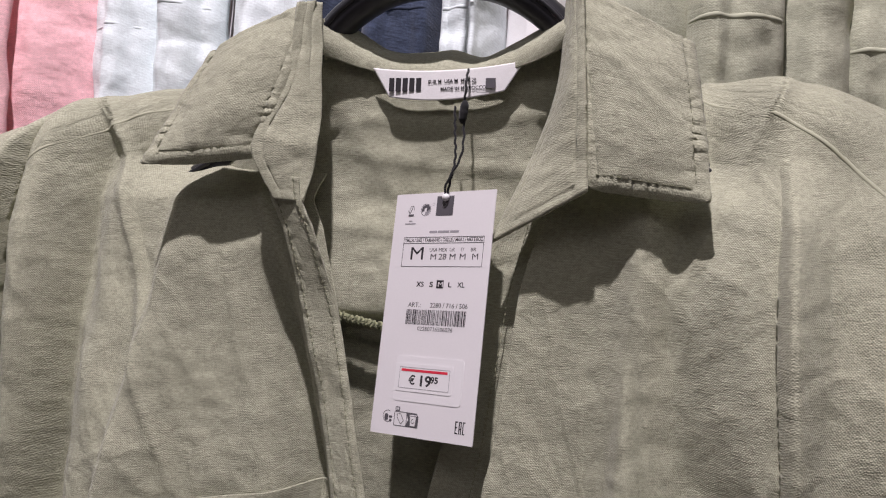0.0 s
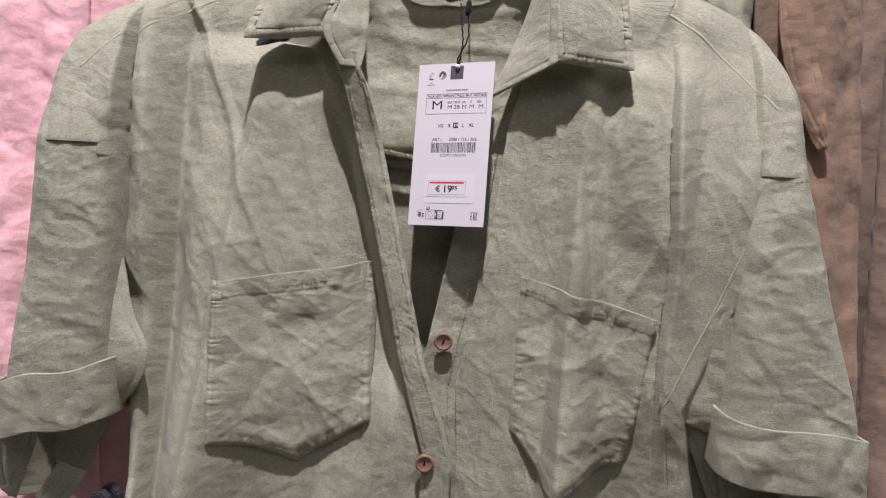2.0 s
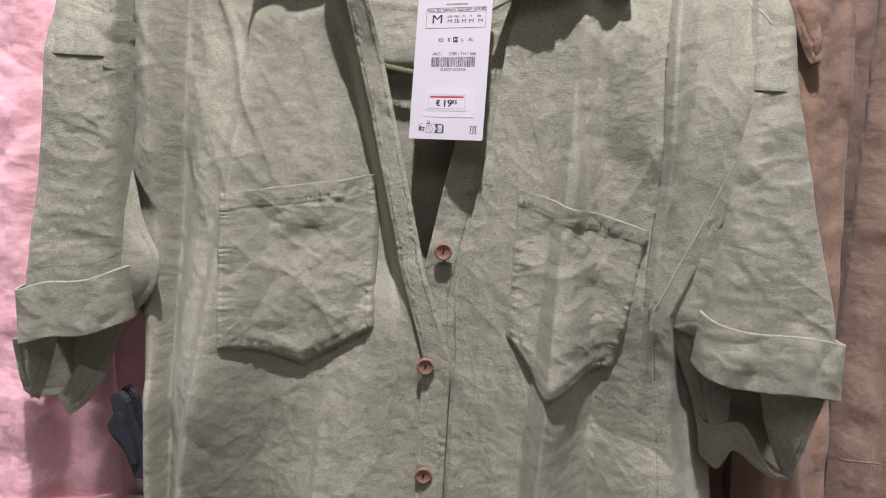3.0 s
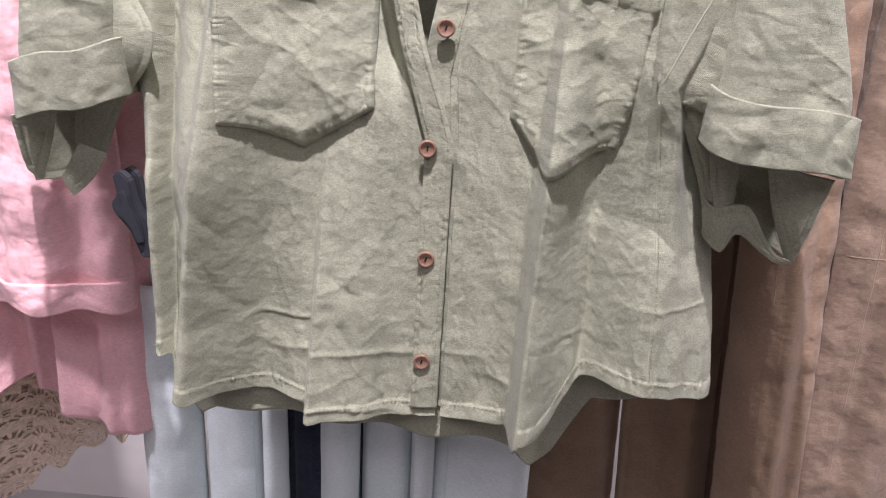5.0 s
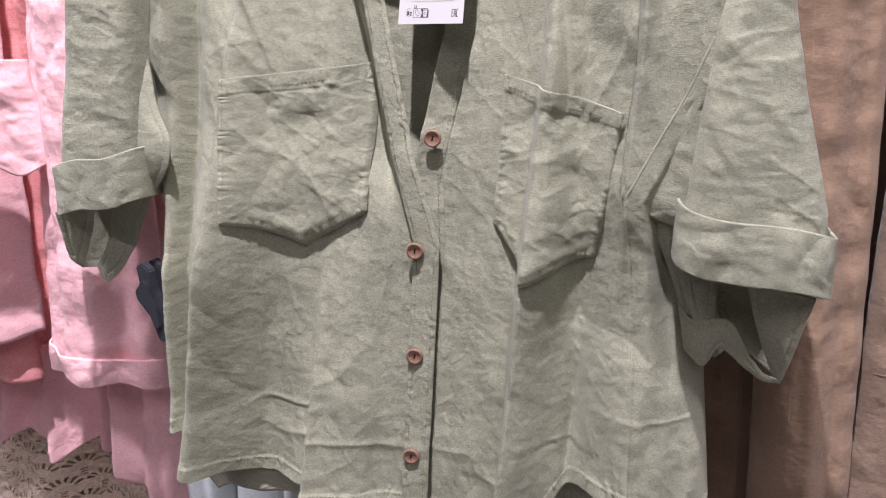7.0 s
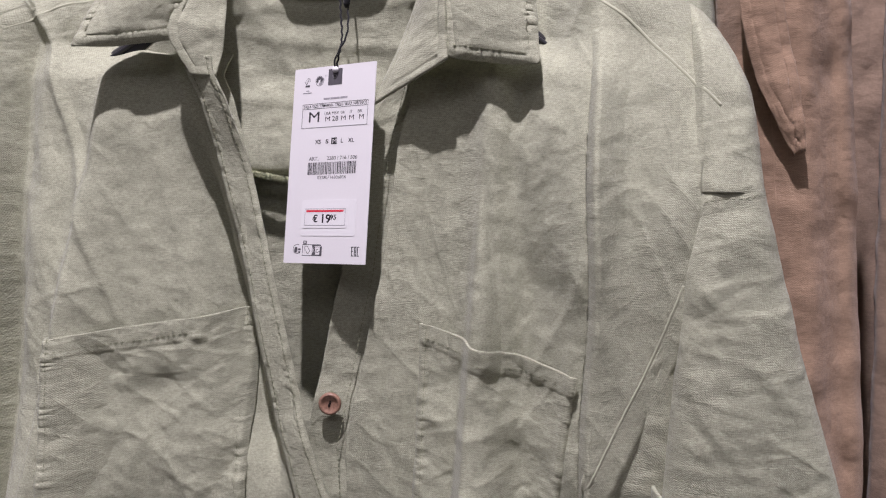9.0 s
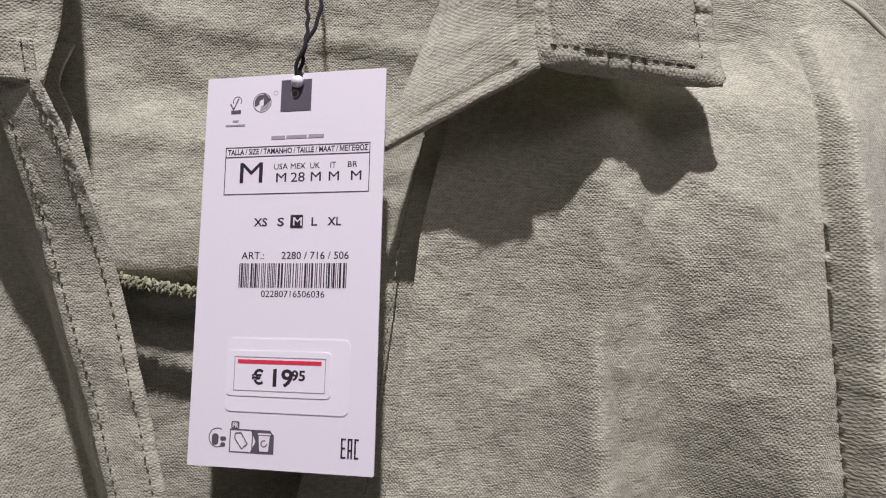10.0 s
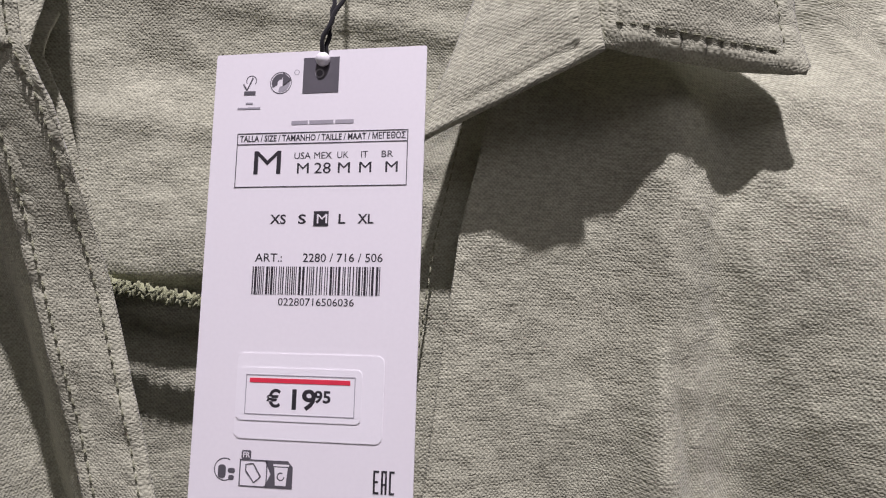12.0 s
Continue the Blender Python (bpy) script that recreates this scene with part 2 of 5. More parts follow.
def sheet(name, P, mat, parent=None, thick=0.0012, uv=None, label="", closed=False, keep=None):
    """A cloth sheet with thickness from a grid of points (rows, columns, 3); closed joins the last column to the first."""
    P = np.asarray(P, float)
    nv, nu = P.shape[:2]
    gu = np.roll(P, -1, 1) - np.roll(P, 1, 1) if closed else np.gradient(P, axis=1)
    N = np.cross(gu, np.gradient(P, axis=0))
    N /= np.linalg.norm(N, axis=2, keepdims=True) + 1e-12
    Q = P + N * thick
    idx = np.arange(nv * nu).reshape(nv, nu)
    if closed:
        idx = np.c_[idx, idx[:, :1]]
    quads = np.stack([idx[:-1, :-1], idx[:-1, 1:], idx[1:, 1:], idx[1:, :-1]], -1)
    mask = np.ones(quads.shape[:2], bool) if keep is None else keep
    top = quads[mask]
    off = nv * nu
    faces = [top, top[:, ::-1] + off]
    # walls along the open borders and holes
    m = np.pad(mask, 1)
    if closed:
        m[1:-1, 0], m[1:-1, -1] = mask[:, -1], mask[:, 0]
    inner = m[1:-1, 1:-1]
    for shift, (a, b) in (((m[:-2, 1:-1]), (0, 1)), ((m[2:, 1:-1]), (2, 3)), ((m[1:-1, :-2]), (3, 0)), ((m[1:-1, 2:]), (1, 2))):
        e = quads[inner & ~shift]
        faces.append(np.stack([e[:, b], e[:, a], e[:, a] + off, e[:, b] + off], -1))
    faces = np.concatenate(faces)
    if uv is None:
        du = np.linalg.norm(np.diff(P, axis=1), axis=2).mean(0)
        dv = np.linalg.norm(np.diff(P, axis=0), axis=2).mean(1)
        uu, vv = np.r_[0, np.cumsum(du)], np.r_[0, np.cumsum(dv)]
        uv = np.stack(np.meshgrid(uu, -vv), -1) + (abs(hash_name(name, P)) % 1.7)
    uv = uv.reshape(-1, 2)
    return mesh_object(name, np.concatenate([P.reshape(-1, 3), Q.reshape(-1, 3)]), faces, mat, parent, np.concatenate([uv, uv]), label)


def hash_name(name, P):
    return float(P[0, 0, 0] * 13.7 + P[-1, -1, 2] * 7.3 + len(name) * 0.37)


def part(name, bm, mat, parent, label=""):
    me = bpy.data.meshes.new(name)
    bm.normal_update()
    bm.to_mesh(me)
    bm.free()
    me.materials.append(mat)
    ob = new(name, me)
    ob.parent = parent
    if label:
        tagged(ob, label)
    return ob


def tube(points, radius, sides=8, flat=1.0):
    """A bmesh tube along points; flat squeezes it in y."""
    bm = bmesh.new()
    pts = [Vector(p) for p in points]
    rings = []
    for i, p in enumerate(pts):
        d = (pts[min(i + 1, len(pts) - 1)] - pts[max(i - 1, 0)]).normalized()
        a = d.cross(Vector((0, 1, 0)))
        if a.length < 1e-3:
            a = d.cross(Vector((1, 0, 0)))
        a.normalize()
        b = d.cross(a).normalized() * flat
        r = radius[i] if hasattr(radius, "__len__") else radius
        rings.append([bm.verts.new(p + (a * math.cos(t) + b * math.sin(t)) * r) for t in np.linspace(0, 2 * math.pi, sides, endpoint=False)])
    for r0, r1 in zip(rings, rings[1:]):
        for k in range(sides):
            bm.faces.new((r0[k], r0[(k + 1) % sides], r1[(k + 1) % sides], r1[k])).smooth = True
    bm.faces.new(rings[0][::-1])
    bm.faces.new(rings[-1])
    return bm


def stitches(name, path, parent, mat, length=0.0026, gap=0.0009, width=0.0004, lift=0.0003, out=(0, -1, 0)):
    """A row of thread dashes along a path, each a small raised bar; one mesh."""
    p = np.asarray(path, float)
    d = np.r_[0, np.cumsum(np.linalg.norm(np.diff(p, axis=0), axis=1))]
    n = max(1, int(d[-1] / (length + gap)))
    s0 = np.arange(n) * (length + gap)
    pos = lambda s: np.stack([np.interp(s, d, p[:, k]) for k in range(3)], -1)
    a, b = pos(s0), pos(s0 + length)
    o = np.array(out, float)
    t = b - a
    t /= np.linalg.norm(t, axis=1, keepdims=True) + 1e-9
    side = np.cross(t, o)
    side /= np.linalg.norm(side, axis=1, keepdims=True) + 1e-9
    w, h = side * width / 2, o * lift
    mid = (a + b) / 2 + h * 1.6
    base = -o * 0.0006
    V = np.stack([a + w + base, a - w + base, b - w + base, b + w + base, mid + w * 0.7 + t * length * 0.28, mid - w * 0.7 + t * length * 0.28, mid - w * 0.7 - t * length * 0.28, mid + w * 0.7 - t * length * 0.28], 1).reshape(-1, 3)
    f = np.array([(7, 6, 5, 4), (0, 1, 6, 7), (1, 2, 5, 6), (2, 3, 4, 5), (3, 0, 7, 4)])
    F = (f[None] + 8 * np.arange(n)[:, None, None]).reshape(-1, 4)
    return tagged(mesh_object(name, V, F, mat, parent, V[:, [0, 2]]), kind="stuff")


def box_bm(x0, x1, y0, y1, z0, z1, bevel=0.0):
    bm = bmesh.new()
    bmesh.ops.create_cube(bm, size=1.0, matrix=Matrix.Translation(((x0 + x1) / 2, (y0 + y1) / 2, (z0 + z1) / 2)) @ Matrix.Diagonal((x1 - x0, y1 - y0, z1 - z0, 1)))
    if bevel:
        bmesh.ops.bevel(bm, geom=bm.edges[:], offset=bevel, segments=2, affect="EDGES", clamp_overlap=True)
    return bm


def thing(name, label, category, at=(0, 0, 0), group="", kind=""):
    ob = new(name)
    ob.location = at
    ob.empty_display_size = 0.05
    return tagged(ob, label, category, group, kind)


# ---- the shop around ----
def slab(name, x0, x1, y0, y1, z0, z1, mat, label):
    me = bpy.data.meshes.new(name)
    bm = box_bm(x0, x1, y0, y1, z0, z1)
    bm.to_mesh(me)
    bm.free()
    me.materials.append(mat)
    return tagged(new(name, me), label, name.split("_")[0], kind="structure")


slab("floor", -3.0, 3.0, -4.0, 1.3, -0.1, 0.0, floor_mat, "pale grey polished shop floor")
slab("ceiling", -3.0, 3.0, -4.0, 1.3, 3.0, 3.1, ceiling_mat, "pale painted shop ceiling")
slab("wall_north", -3.0, 3.0, 1.3, 1.4, 0.0, 3.0, wall_mat, "warm grey painted wall behind the garments")
slab("wall_south", -3.0, 3.0, -4.1, -4.0, 0.0, 3.0, wall_mat, "warm grey painted shop wall")
slab("wall_west", -3.1, -3.0, -4.0, 1.3, 0.0, 3.0, wall_mat, "warm grey painted shop wall")
slab("wall_east", 3.0, 3.1, -4.0, 1.3, 0.0, 3.0, wall_mat, "warm grey painted shop wall")

# ---- the shirt ----
SHIRT = thing("shirt", "sage green linen short-sleeved shirt on a black hanger, collar open", "shirt", (-0.09, 0.42, 0.88))
SHIRT_INV = Matrix.Translation((0.09, -0.42, -0.88))


def under_shirt(ob, parent=None):
    """Keeps a part modelled in the room's coordinates under the shirt or one of its parts."""
    ob.parent = parent or SHIRT
    if parent is None:
        ob.matrix_parent_inverse = SHIRT_INV
    return ob


def fold(x, z, x1, z1, x2, z2, a1, a2, wl, wr):
    """A hanging fold: its ridge runs from (x1, z1) to (x2, z2); wl and wr are its widths towards the two sides."""
    t = (z1 - z) / (z1 - z2)
    c = x1 + (x2 - x1) * t
    a = a1 + (a2 - a1) * np.clip(t, 0, 1)
    d = x - c
    return a * np.exp(-((d / np.where(d < 0, wl, wr)) ** 2)) * sstep(-0.25, 0.0, t)


def left_edge(z):
    return np.interp(z, [0.90, 1.14, 1.165, 1.212, 1.267, 1.316, 1.36, 1.415, 1.43, 1.55], [-0.086, -0.085, -0.093, -0.110, -0.1236, -0.136, -0.1470, -0.161, -0.168, -0.185])


def right_edge(z):
    return np.interp(z, [0.90, 1.14, 1.198, 1.307, 1.385, 1.43, 1.55], [-0.0815, -0.0800, -0.084, -0.064, -0.055, -0.045, -0.04])


def shoulder(x):
    return np.interp(x, [-0.40, -0.385, -0.372, -0.352, -0.325, -0.284, -0.237, -0.17, -0.04, 0.02, 0.066, 0.09, 0.11, 0.124, 0.137, 0.146, 0.155], [1.40, 1.435, 1.457, 1.474, 1.488, 1.499, 1.510, 1.535, 1.54, 1.508, 1.497, 1.487, 1.478, 1.468, 1.451, 1.429, 1.39])


# the sleeves: rows of height, inner x, outer x, middle y, half depth
ARM_L = [(1.45, -0.328, -0.373, 0.404, 0.037), (1.42, -0.334, -0.382, 0.395, 0.043), (1.39, -0.335, -0.386, 0.385, 0.044), (1.365, -0.3345, -0.389, 0.376, 0.042), (1.32, -0.334, -0.390, 0.368, 0.038), (1.28, -0.334, -0.393, 0.364, 0.035), (1.20, -0.334, -0.405, 0.361, 0.033), (1.05, -0.334, -0.414, 0.364, 0.036)]
ARM_R = [(1.45, 0.106, 0.136, 0.404, 0.038), (1.42, 0.113, 0.145, 0.394, 0.042), (1.39, 0.116, 0.148, 0.384, 0.042), (1.365, 0.114, 0.150, 0.375, 0.041), (1.32, 0.109, 0.160, 0.364, 0.037), (1.28, 0.1075, 0.170, 0.358, 0.0345), (1.20, 0.103, 0.194, 0.353, 0.033), (1.05, 0.101, 0.208, 0.354, 0.038)]


def arm_section(z, rows):
    r = np.array(rows)
    return [np.interp(-z, -r[:, 0], r[:, k]) for k in (1, 2, 3, 4)]


def arm_front(x, z, rows):
    """Depth of a sleeve's front face, rounded off at its outer side."""
    inner, outer, cy, hd = arm_section(z, rows)
    out = (x - (inner + outer) / 2) / ((outer - inner) / 2)
    out = np.clip(np.where(out < 0, -out * sstep(1.41, 1.37, z), out), 0, 0.9995)
    return cy - hd * (1 - out**4) ** 0.21


def sleeve_creases(x, z, seed):
    return crumple(x + seed, z, seed, 1.1) + 0.004 * fbm(x * 22, z * 5, seed + 2, 2)


def front(x, z, wrinkle=1.0):
    """Depth of the shirt's front at (x, z)."""
    y = 0.385 - 0.075 * np.minimum(1.25 - z, 0.35) + 0.005 * np.maximum(z - 1.25, 0)
    y = y - fold(x, z, -0.270, 1.38, -0.285, 1.10, 0.004, 0.036, 0.055, 0.050) * (0.25 + 0.75 * sstep(0.98, 1.14, z))
    y = y - fold(x, z, -0.244, 1.39, -0.280, 1.06, 0.012, 0.024, 0.007, 0.024)
    y = y - fold(x, z, -0.292, 1.14, -0.300, 0.90, 0.006, 0.030, 0.016, 0.020)
    y = y - fold(x, z, -0.324, 1.42, -0.312, 0.92, 0.022, 0.020, 0.018, 0.010) * (1 - 0.75 * sstep(1.30, 1.24, z) * sstep(1.10, 1.16, z))
    y = y - fold(x, z, -0.206, 1.40, -0.215, 1.30, 0.005, 0.002, 0.010, 0.014)
    y = y - fold(x, z, -0.182, 1.14, -0.194, 0.90, 0.0, 0.024, 0.003, 0.034)
    y = y - fold(x, z, -0.150, 1.10, -0.150, 0.90, 0.0, 0.010, 0.02, 0.02)
    y = y - fold(x, z, 0.006, 1.45, -0.003, 1.27, 0.016, 0.012, 0.011, 0.020) * sstep(1.22, 1.30, z)
    y = y - fold(x, z, -0.001, 1.34, -0.018, 0.91, 0.004, 0.050, 0.0035, 0.030)
    y = y - fold(x, z, -0.003, 1.32, -0.014, 1.12, 0.002, 0.013, 0.0028, 0.024) * sstep(1.02, 1.12, z)
    y = y - fold(x, z, 0.092, 1.48, 0.070, 1.15, 0.030, 0.022, 0.05, 0.05)
    y = y - fold(x, z, 0.084, 1.18, 0.088, 0.93, 0.010, 0.024, 0.03, 0.05)
    y = y + fold(x, z, 0.058, 1.46, 0.040, 1.15, 0.002, 0.016, 0.030, 0.012)
    y = y + fold(x, z, -0.303, 1.43, -0.306, 1.12, 0.014, 0.026, 0.006, 0.013)
    y = y + fold(x, z, -0.228, 1.12, -0.244, 0.90, 0.006, 0.011, 0.014, 0.022)
    y = y + fold(x, z, 0.030, 1.12, 0.040, 0.94, 0.004, 0.010, 0.012, 0.016)
    # the deep fold beside the arm, its edge standing over the chest, and the dropped shoulders
    edge = x - 0.0585 - 0.0015 * np.sin(z * 40)
    arm = np.maximum(0.62 * sstep(-0.050, -0.002, edge) ** 1.5, sstep(-0.0050, 0.0050, edge)) * sstep(1.475, 1.42, z) * sstep(1.10, 1.20, z)
    y = y + (0.333 + 0.10 * (x - 0.06) + 1.6 * np.maximum(z - 1.30, 0) ** 2 - 0.006 * np.exp(-((edge / 0.012) ** 2)) - y) * arm
    # under the arm the body lies deeper than the gusset
    y = y + 0.024 * sstep(0.008, 0.024, x - np.interp(z, [1.0, 1.198, 1.304], [0.092, 0.064, 0.112])) * sstep(1.00, 1.19, z) * sstep(1.33, 1.30, z)
    d = x - left_edge(z) + 0.030
    y = y + 0.024 * np.exp(-((d / np.where(d < 0, 0.013, 0.0075)) ** 2)) * sstep(1.16, 1.22, z) * sstep(1.42, 1.34, z)
    y = y - fold(x, z, 0.034, 1.40, 0.036, 1.30, 0.005, 0.002, 0.012, 0.016)
    y = y - 0.0050 * ridges((0.9 * x + 0.42 * z) * 24, (-0.42 * x + 0.9 * z) * 5, 51) * sstep(1.20, 1.32, z) * sstep(-0.17, -0.20, x)
    y = y - 0.0046 * ridges((0.9 * x - 0.40 * z) * 22, (0.40 * x + 0.9 * z) * 5, 57) * sstep(1.20, 1.32, z) * sstep(-0.02, 0.03, x)
    y = y - 0.014 * fbm(x * 18 + 1.2 * z, z * 1.7, 3, 2) - 0.009 * fbm(x * 42 - 2.0 * z, z * 4.0, 8, 2)
    y = y + fold(x, z, 0.000, 1.37, 0.008, 1.30, 0.001, 0.004, 0.004, 0.003) * sstep(1.24, 1.28, z)
    y = y - wrinkle * crumple(1.2 * x + 0.15 * z, 0.62 * z, 1, 0.85 + 0.12 * sstep(1.28, 1.05, z))
    # pressed back where the collar lies over it
    collar = sstep(-0.335, -0.245, x) * sstep(-0.150, -0.165, x) + sstep(-0.060, -0.045, x) * sstep(0.062, 0.032, x)
    y = y + 0.030 * collar * sstep(1.426, 1.456, z)
    # level creases where the hem was folded
    y = y - wrinkle * 0.0016 * ridges(x * 9 + 3, z * 30, 31) * sstep(1.10, 0.98, z)
    # the dropped shoulders run on into the sleeves
    for rows, seed, side in ((ARM_R, 8, sstep(0.1145, 0.1185, x)), (ARM_L, 3, sstep(-0.3325, -0.3360, x))):
        drop = side * sstep(1.335, 1.355, z) * sstep(1.482, 1.44, z)
        y = y + (arm_front(x, z, rows) - sleeve_creases(x, z, seed) - 0.0012 - y) * drop
    # the shoulder rolls over towards the back
    s = np.clip(1 - (shoulder(x) - z) / 0.034, 0, 0.995)
    y = y + 0.034 * (1 - np.sqrt(1 - s * s))
    return y


def hem(x):
    return np.interp(x, [-0.335, -0.310, -0.304, -0.29, -0.25, -0.2, -0.193, -0.1, -0.03, -0.020, -0.016, -0.002, 0.01, 0.022, 0.034, 0.045, 0.085, 0.15], [0.957, 0.954, 0.933, 0.924, 0.914, 0.906, 0.899, 0.901, 0.899, 0.901, 0.912, 0.909, 0.916, 0.934, 0.951, 0.958, 0.957, 0.941])


def panel(name, x_lo, x_hi, z_lo, z_hi, nu, nv, wrap=0):
    """A front panel between two upright edges, hem to shoulder; wrap rounds it back at its outer side."""
    u, z = np.meshgrid(np.linspace(0, 1, nu), np.linspace(1.545, 0.885, nv))
    a, b = x_lo(z), x_hi(z)
    x = a + (b - a) * u
    zt, zb = z_hi(x), z_lo(x)
    z = np.clip(z, zb, zt)
    keep = (z[:-1, :-1] - z[1:, :-1] > 1e-5) | (z[:-1, 1:] - z[1:, 1:] > 1e-5)
    # the armholes: below the dropped shoulder seam the cloth ends inside the sleeve
    xm, zm = (x[:-1, :-1] + x[1:, 1:]) / 2, (z[:-1, :-1] + z[1:, 1:]) / 2
    keep &= ~((zm < 1.3615) & (zm > 1.17) & ((xm > 0.1165) | (xm < -0.341)))
    y = front(x, z)
    edge = (x - a) if wrap < 0 else (b - x)
    s = np.clip(1 - edge / 0.018, 0, 0.99)
    y = y + 0.03 * (1 - np.sqrt(1 - s * s)) * sstep(1.40, 1.34, z)
    # turned hem: a band 11 mm high that stands a little proud, puckered at its stitching
    up = z - zb
    y = y - 0.0012 * sstep(0.0135, 0.0115, up) - 0.0010 * vnoise(x * 70, z * 9, 5) * np.sin(x * 700 + 30 * fbm(x * 60, z * 20, 4)) * np.exp(-(((up - 0.011) / 0.005) ** 2))
    P = np.stack([x, y, z], -1)
    return sheet(name, P[::-1], linen, uv=unrolled(P)[::-1], thick=0.0011, keep=keep[::-1])


def left_side(z):
    return np.interp(z, [0.9, 0.95, 1.12, 1.18, 1.22, 1.30, 1.36, 1.42, 1.44, 1.46, 1.475, 1.49, 1.5], [-0.326, -0.326, -0.322, -0.335, -0.356, -0.380, -0.388, -0.381, -0.376, -0.367, -0.351, -0.320, -0.28])


def right_side(z):
    return np.interp(z, [0.9, 0.95, 1.05, 1.16, 1.2, 1.27, 1.36, 1.42, 1.44, 1.455, 1.47, 1.485, 1.5], [0.146, 0.147, 0.133, 0.122, 0.128, 0.142, 0.149, 0.1445, 0.139, 0.133, 0.122, 0.095, 0.058])


def left_top(x):
    return 1.462 + (shoulder(x) - 1.462) * sstep(-0.197, -0.226, x) - 0.016 * sstep(-0.242, -0.230, x)


def right_top(x):
    return 1.470 + (shoulder(x) - 1.470) * sstep(-0.024, 0.004, x) - 0.016 * sstep(0.034, 0.022, x)


under_shirt(panel("front_panel", left_side, left_edge, hem, left_top, 340, 700, -1))
under_shirt(panel("front_panel", right_edge, right_side, hem, right_top, 320, 700, 1))

# back panel, seen through the neck, inside the opening and below the front hem
u, v = np.meshgrid(np.linspace(0, 1, 150), np.linspace(0, 1, 220))
bz_top = 1.522 - 0.020 * np.cos((u - 0.5) * math.pi) ** 2
bx0 = np.interp(v, [0, 0.07, 0.14, 0.2, 0.5, 1], [-0.182, -0.192, -0.28, -0.325, -0.300, -0.312])
bx1 = np.interp(v, [0, 0.07, 0.14, 0.2, 0.5, 1], [-0.028, -0.020, 0.07, 0.105, 0.100, 0.145])
bx = bx0 + (bx1 - bx0) * u
b_hem = np.interp(bx, [-0.32, -0.30, -0.285, -0.26, -0.1, -0.02, 0.0, 0.02, 0.05, 0.15], [0.90, 0.872, 0.882, 0.886, 0.874, 0.870, 0.852, 0.865, 0.922, 0.942])
bz = bz_top + (b_hem - bz_top) * v
by = 0.428 - 0.012 * sstep(1.45, 1.37, bz) + 0.012 * sstep(1.372, 1.362, bz) - 0.055 * sstep(1.26, 0.92, bz) - 0.006 * np.sin(bx * 75 + 2) * sstep(1.2, 0.9, bz) - 0.75 * crumple(bx, bz, 41) - 0.002 * ridges(bx * 8, bz * 30, 43) * sstep(1.38, 1.42, bz)
by = by - 0.016 * sstep(1.46, 1.505, bz) * np.minimum(((bx + 0.105) / 0.09) ** 2, 1.0)
under_shirt(sheet("back_panel", np.stack([bx, by, bz], -1)[::-1], linen, uv=np.stack([bx + 1, bz], -1)[::-1]))
# overlocked yoke seam on the inside of the back
xs = np.linspace(-0.165, -0.05, 90)
seam = np.stack([xs, np.full(90, 0.4145), 1.368 - 0.006 * np.sin((xs + 0.15) * 24) - 0.03 * (xs + 0.165) + 0.0006 * np.sin(xs * 3000)], -1)
under_shirt(part("yoke_seam", tube(seam + np.array((0, 0, 0.0)), [0.0019 + 0.0006 * math.sin(k * 1.9) * math.sin(k * 0.7) for k in range(90)], 8, 0.7), overlock_mat, None, "fuzzy olive overlocked seam"))
zig = np.repeat(seam, 2, 0)
zig[::2, 2] += 0.003
zig[1::2, 2] -= 0.0028
zig[:, 1] -= 0.002
under_shirt(stitches("overlock_stitching", zig, None, overlock_mat, 0.004, 0.0006, 0.0009, 0.0006))


SURFACE = {}


def loft(name, A, B, nu, nv, mat, bulge=0.0, parent=None, thick=0.0022, seed=0, pucker=0.0009, rim=0.0):
    """A sheet between two smooth lines, softly bulged and creased, puckered along its edges."""
    a, b = smooth_line(A, nv), smooth_line(B, nv)
    u = np.linspace(0, 1, nu)[None, :, None]
    P = a[:, None] * (1 - u) + b[:, None] * u
    uu, vv = np.meshgrid(np.linspace(0, 1, nu), np.linspace(0, 1, nv))
    w = np.linalg.norm(b - a, axis=1)[:, None] + 1e-6
    length = np.linalg.norm(np.diff(a, axis=0), axis=1).sum() + 1e-6
    near = np.minimum(np.minimum(uu, 1 - uu) * w, (1 - vv) * length)
    P[..., 1] -= bulge * np.sin(uu * math.pi) * np.sin(np.clip(vv, 0.05, 1) * math.pi) ** 0.6
    P[..., 1] -= crumple(P[..., 0] + seed, P[..., 2], seed + 60, 0.9)
    along = np.where(np.minimum(uu, 1 - uu) * w < (1 - vv) * length, P[..., 2], P[..., 0])
    P[..., 1] -= 0.8 * pucker * vnoise(along * 55, uu * 4, seed + 7) * np.sin(along * 1000 + 22 * fbm(along * 90, uu * 3, seed)) * np.exp(-(((near - 0.0045) / 0.004) ** 2))
    P[..., 1] += rim * np.exp(-((near / 0.0022) ** 2)) + 0.0007 * np.exp(-(((near - 0.0058) / 0.0012) ** 2))
    SURFACE[name] = P
    return sheet(name, P[::-1], mat, parent, thick)


